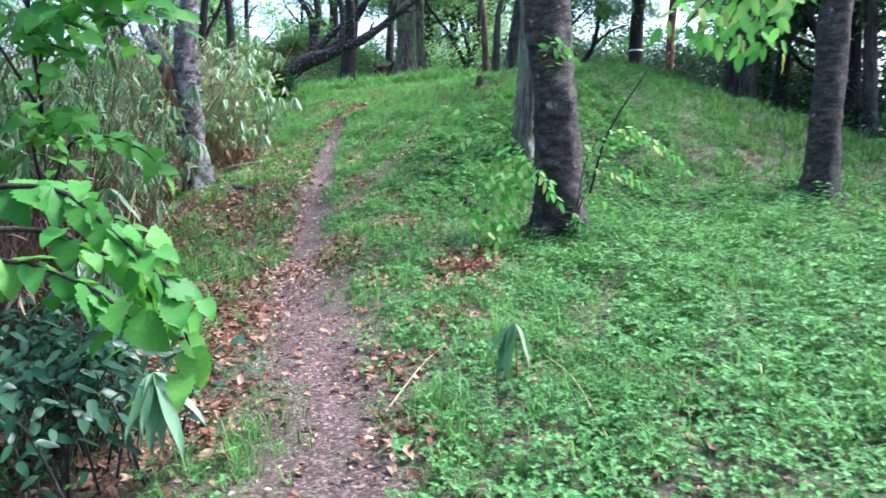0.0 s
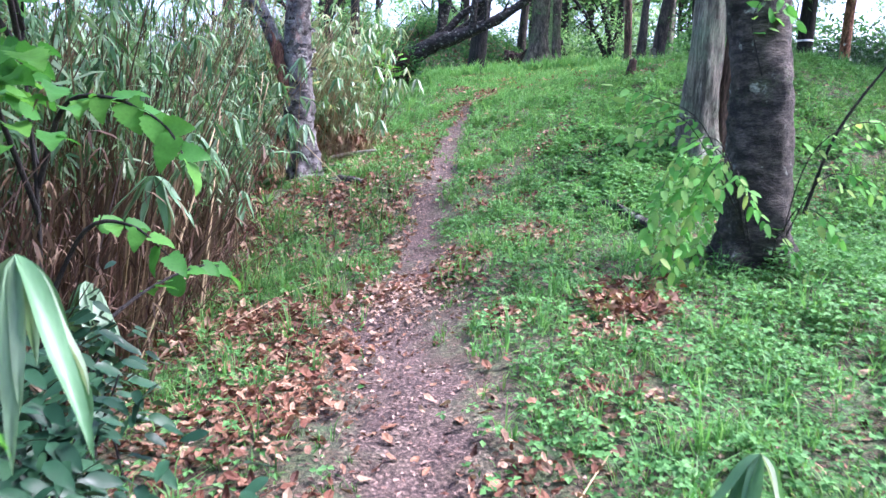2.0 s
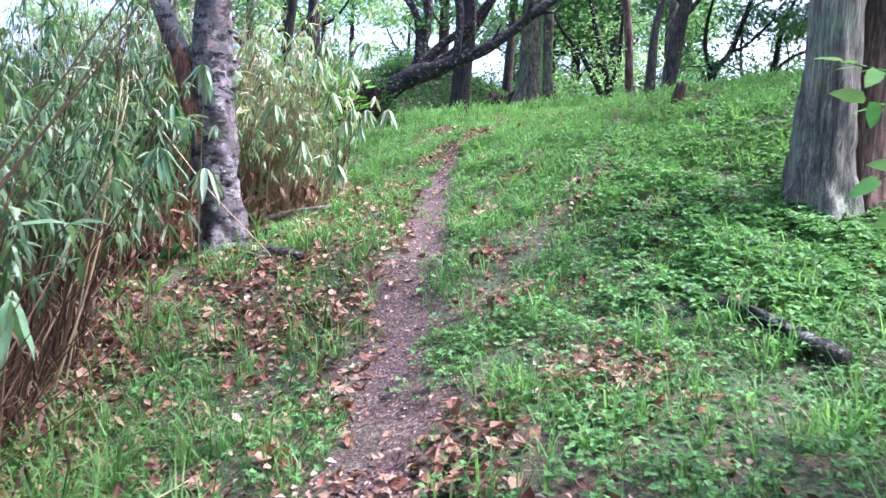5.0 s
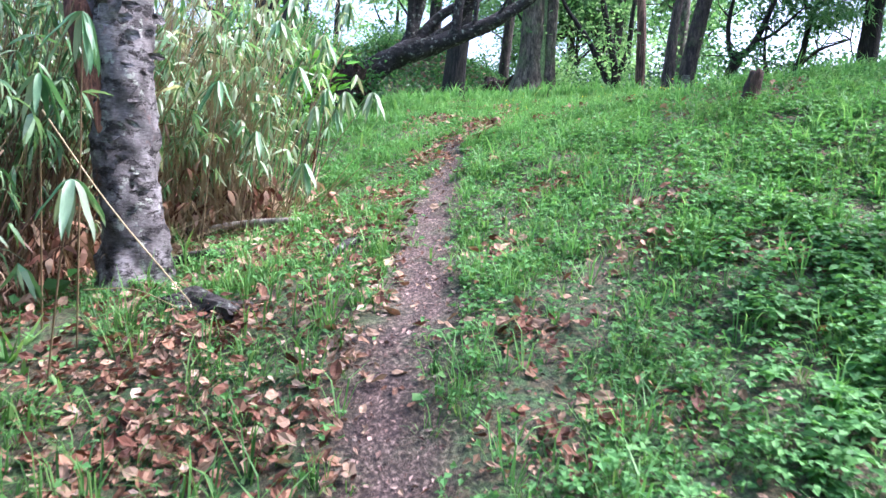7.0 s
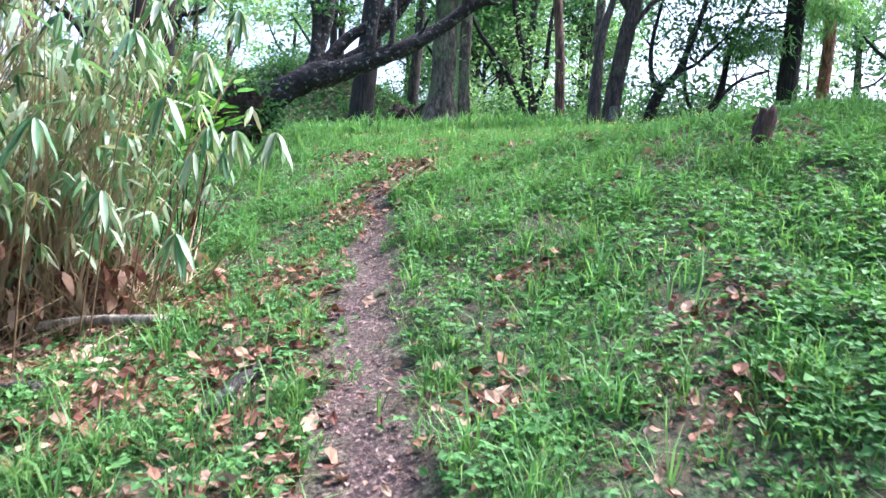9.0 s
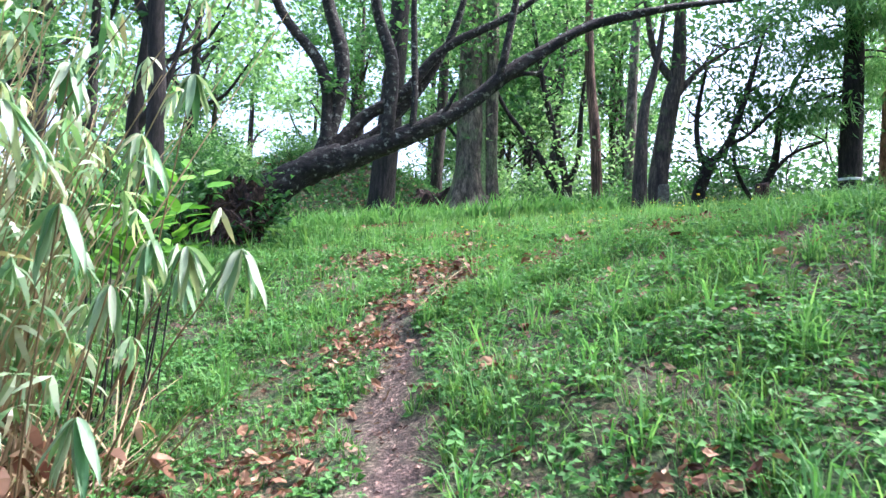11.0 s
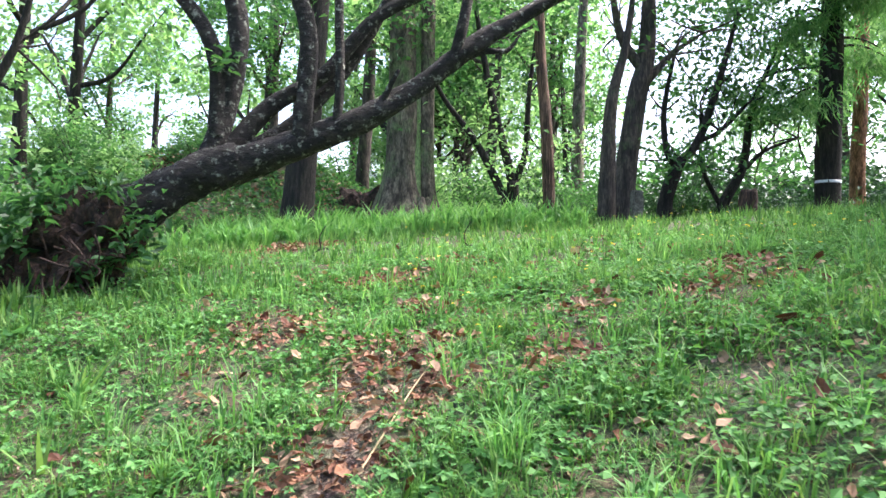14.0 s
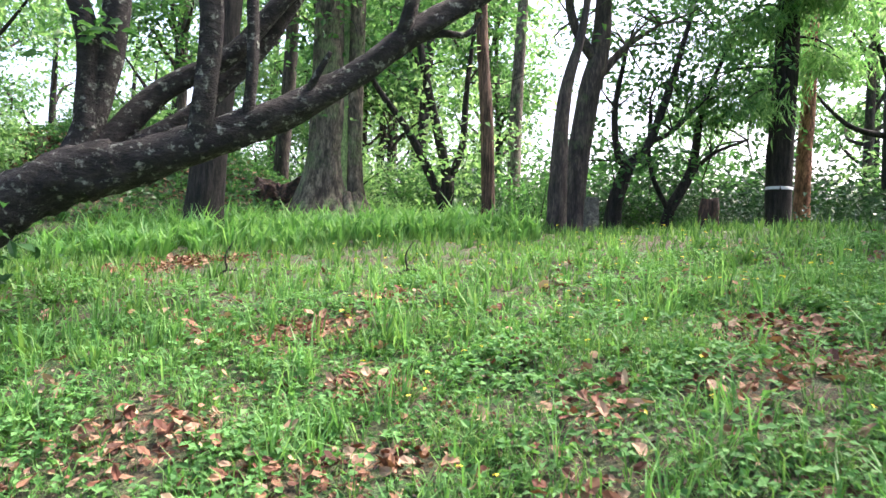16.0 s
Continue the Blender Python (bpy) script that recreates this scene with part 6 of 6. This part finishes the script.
litter("ground_crumbs", "small brown leaf fragments over the woodland floor", 34000, (-3.8, 4.5, 1.0, 18), lambda x, y: (0.3 + 0.7 * (1 - bare_patch(x, y))) * (1 - 0.6 * trodden(x, y)), 0.03, 101, 0.01, 0.5, CRUMB, DIAMOND)


def carpet(name, label, n, area, keep, size, hh, seed, material):
    """Low leaflets that cover the soil."""
    x, y, r = spots(n, *area, keep, seed)
    p = np.stack([x, y, height(x, y) + hh * r.uniform(0.05, 1, len(x)) ** 1.5], -1)
    a = r.uniform(0, 6.283, len(x))
    d = np.stack([np.cos(a), np.sin(a), r.normal(0.15, 0.35, len(x))], -1)
    nrm = up_normals(x, y) + r.normal(0, 0.4, (len(x), 3))
    sz = size * r.uniform(0.5, 1.4, len(x))
    v, f = strew(DIAMOND, p, d, nrm, sz, sz * r.uniform(0.4, 0.8, len(x)))
    tagged(link(name, mesh_of(name, v, f, material)), label, "herbs", kind="stuff")


carpet("low_herbs", "low carpet of small green leaves on the slope", 110000, (-3.4, 4.2, 1.4, 11), lambda x, y: np.where(x < trail_x(y), 0.45, 1) * clear(x, y) * (0.2 + 0.8 * bare_patch(x, y)), 0.034, 0.06, 111, HERB)
carpet("low_herbs", "low carpet of small green leaves on the mound", 105000, (-4.6, 5, 10.8, 18.5), lambda x, y: clear(x, y) * (0.35 + 0.65 * bare_patch(x, y)), 0.038, 0.06, 113, HERB)
carpet("low_herbs", "patches of bright yellow-green herbs", 40000, (-4.6, 4, 3, 20), lambda x, y: clear(x, y) * (field(x, y, 115, 0.9) > 0.72), 0.042, 0.07, 115, GRASS_LONG)
carpet("bank_herbage", "dark low herbs and leaf bits on the bank", 26000, (-9, 1, 26.2, 30.5), lambda x, y: 0.35 + 0.65 * field(x, y, 121, 0.9), 0.1, 0.12, 121, CANOPY)
carpet("bank_litter", "brown leaf litter on the bank", 9000, (-9, 1, 26.2, 30.5), lambda x, y: 0.2 + 0.6 * field(x, y, 123, 0.7), 0.09, 0.06, 123, LITTER)
carpet("undergrowth", "rough green undergrowth of the surrounding wood", 26000, (-18, 18, -10, 40), lambda x, y: np.where((x > -4) & (x < 5) & (y > 1.5) & (y < 26), 0, 0.8), 0.16, 0.12, 117, CANOPY)
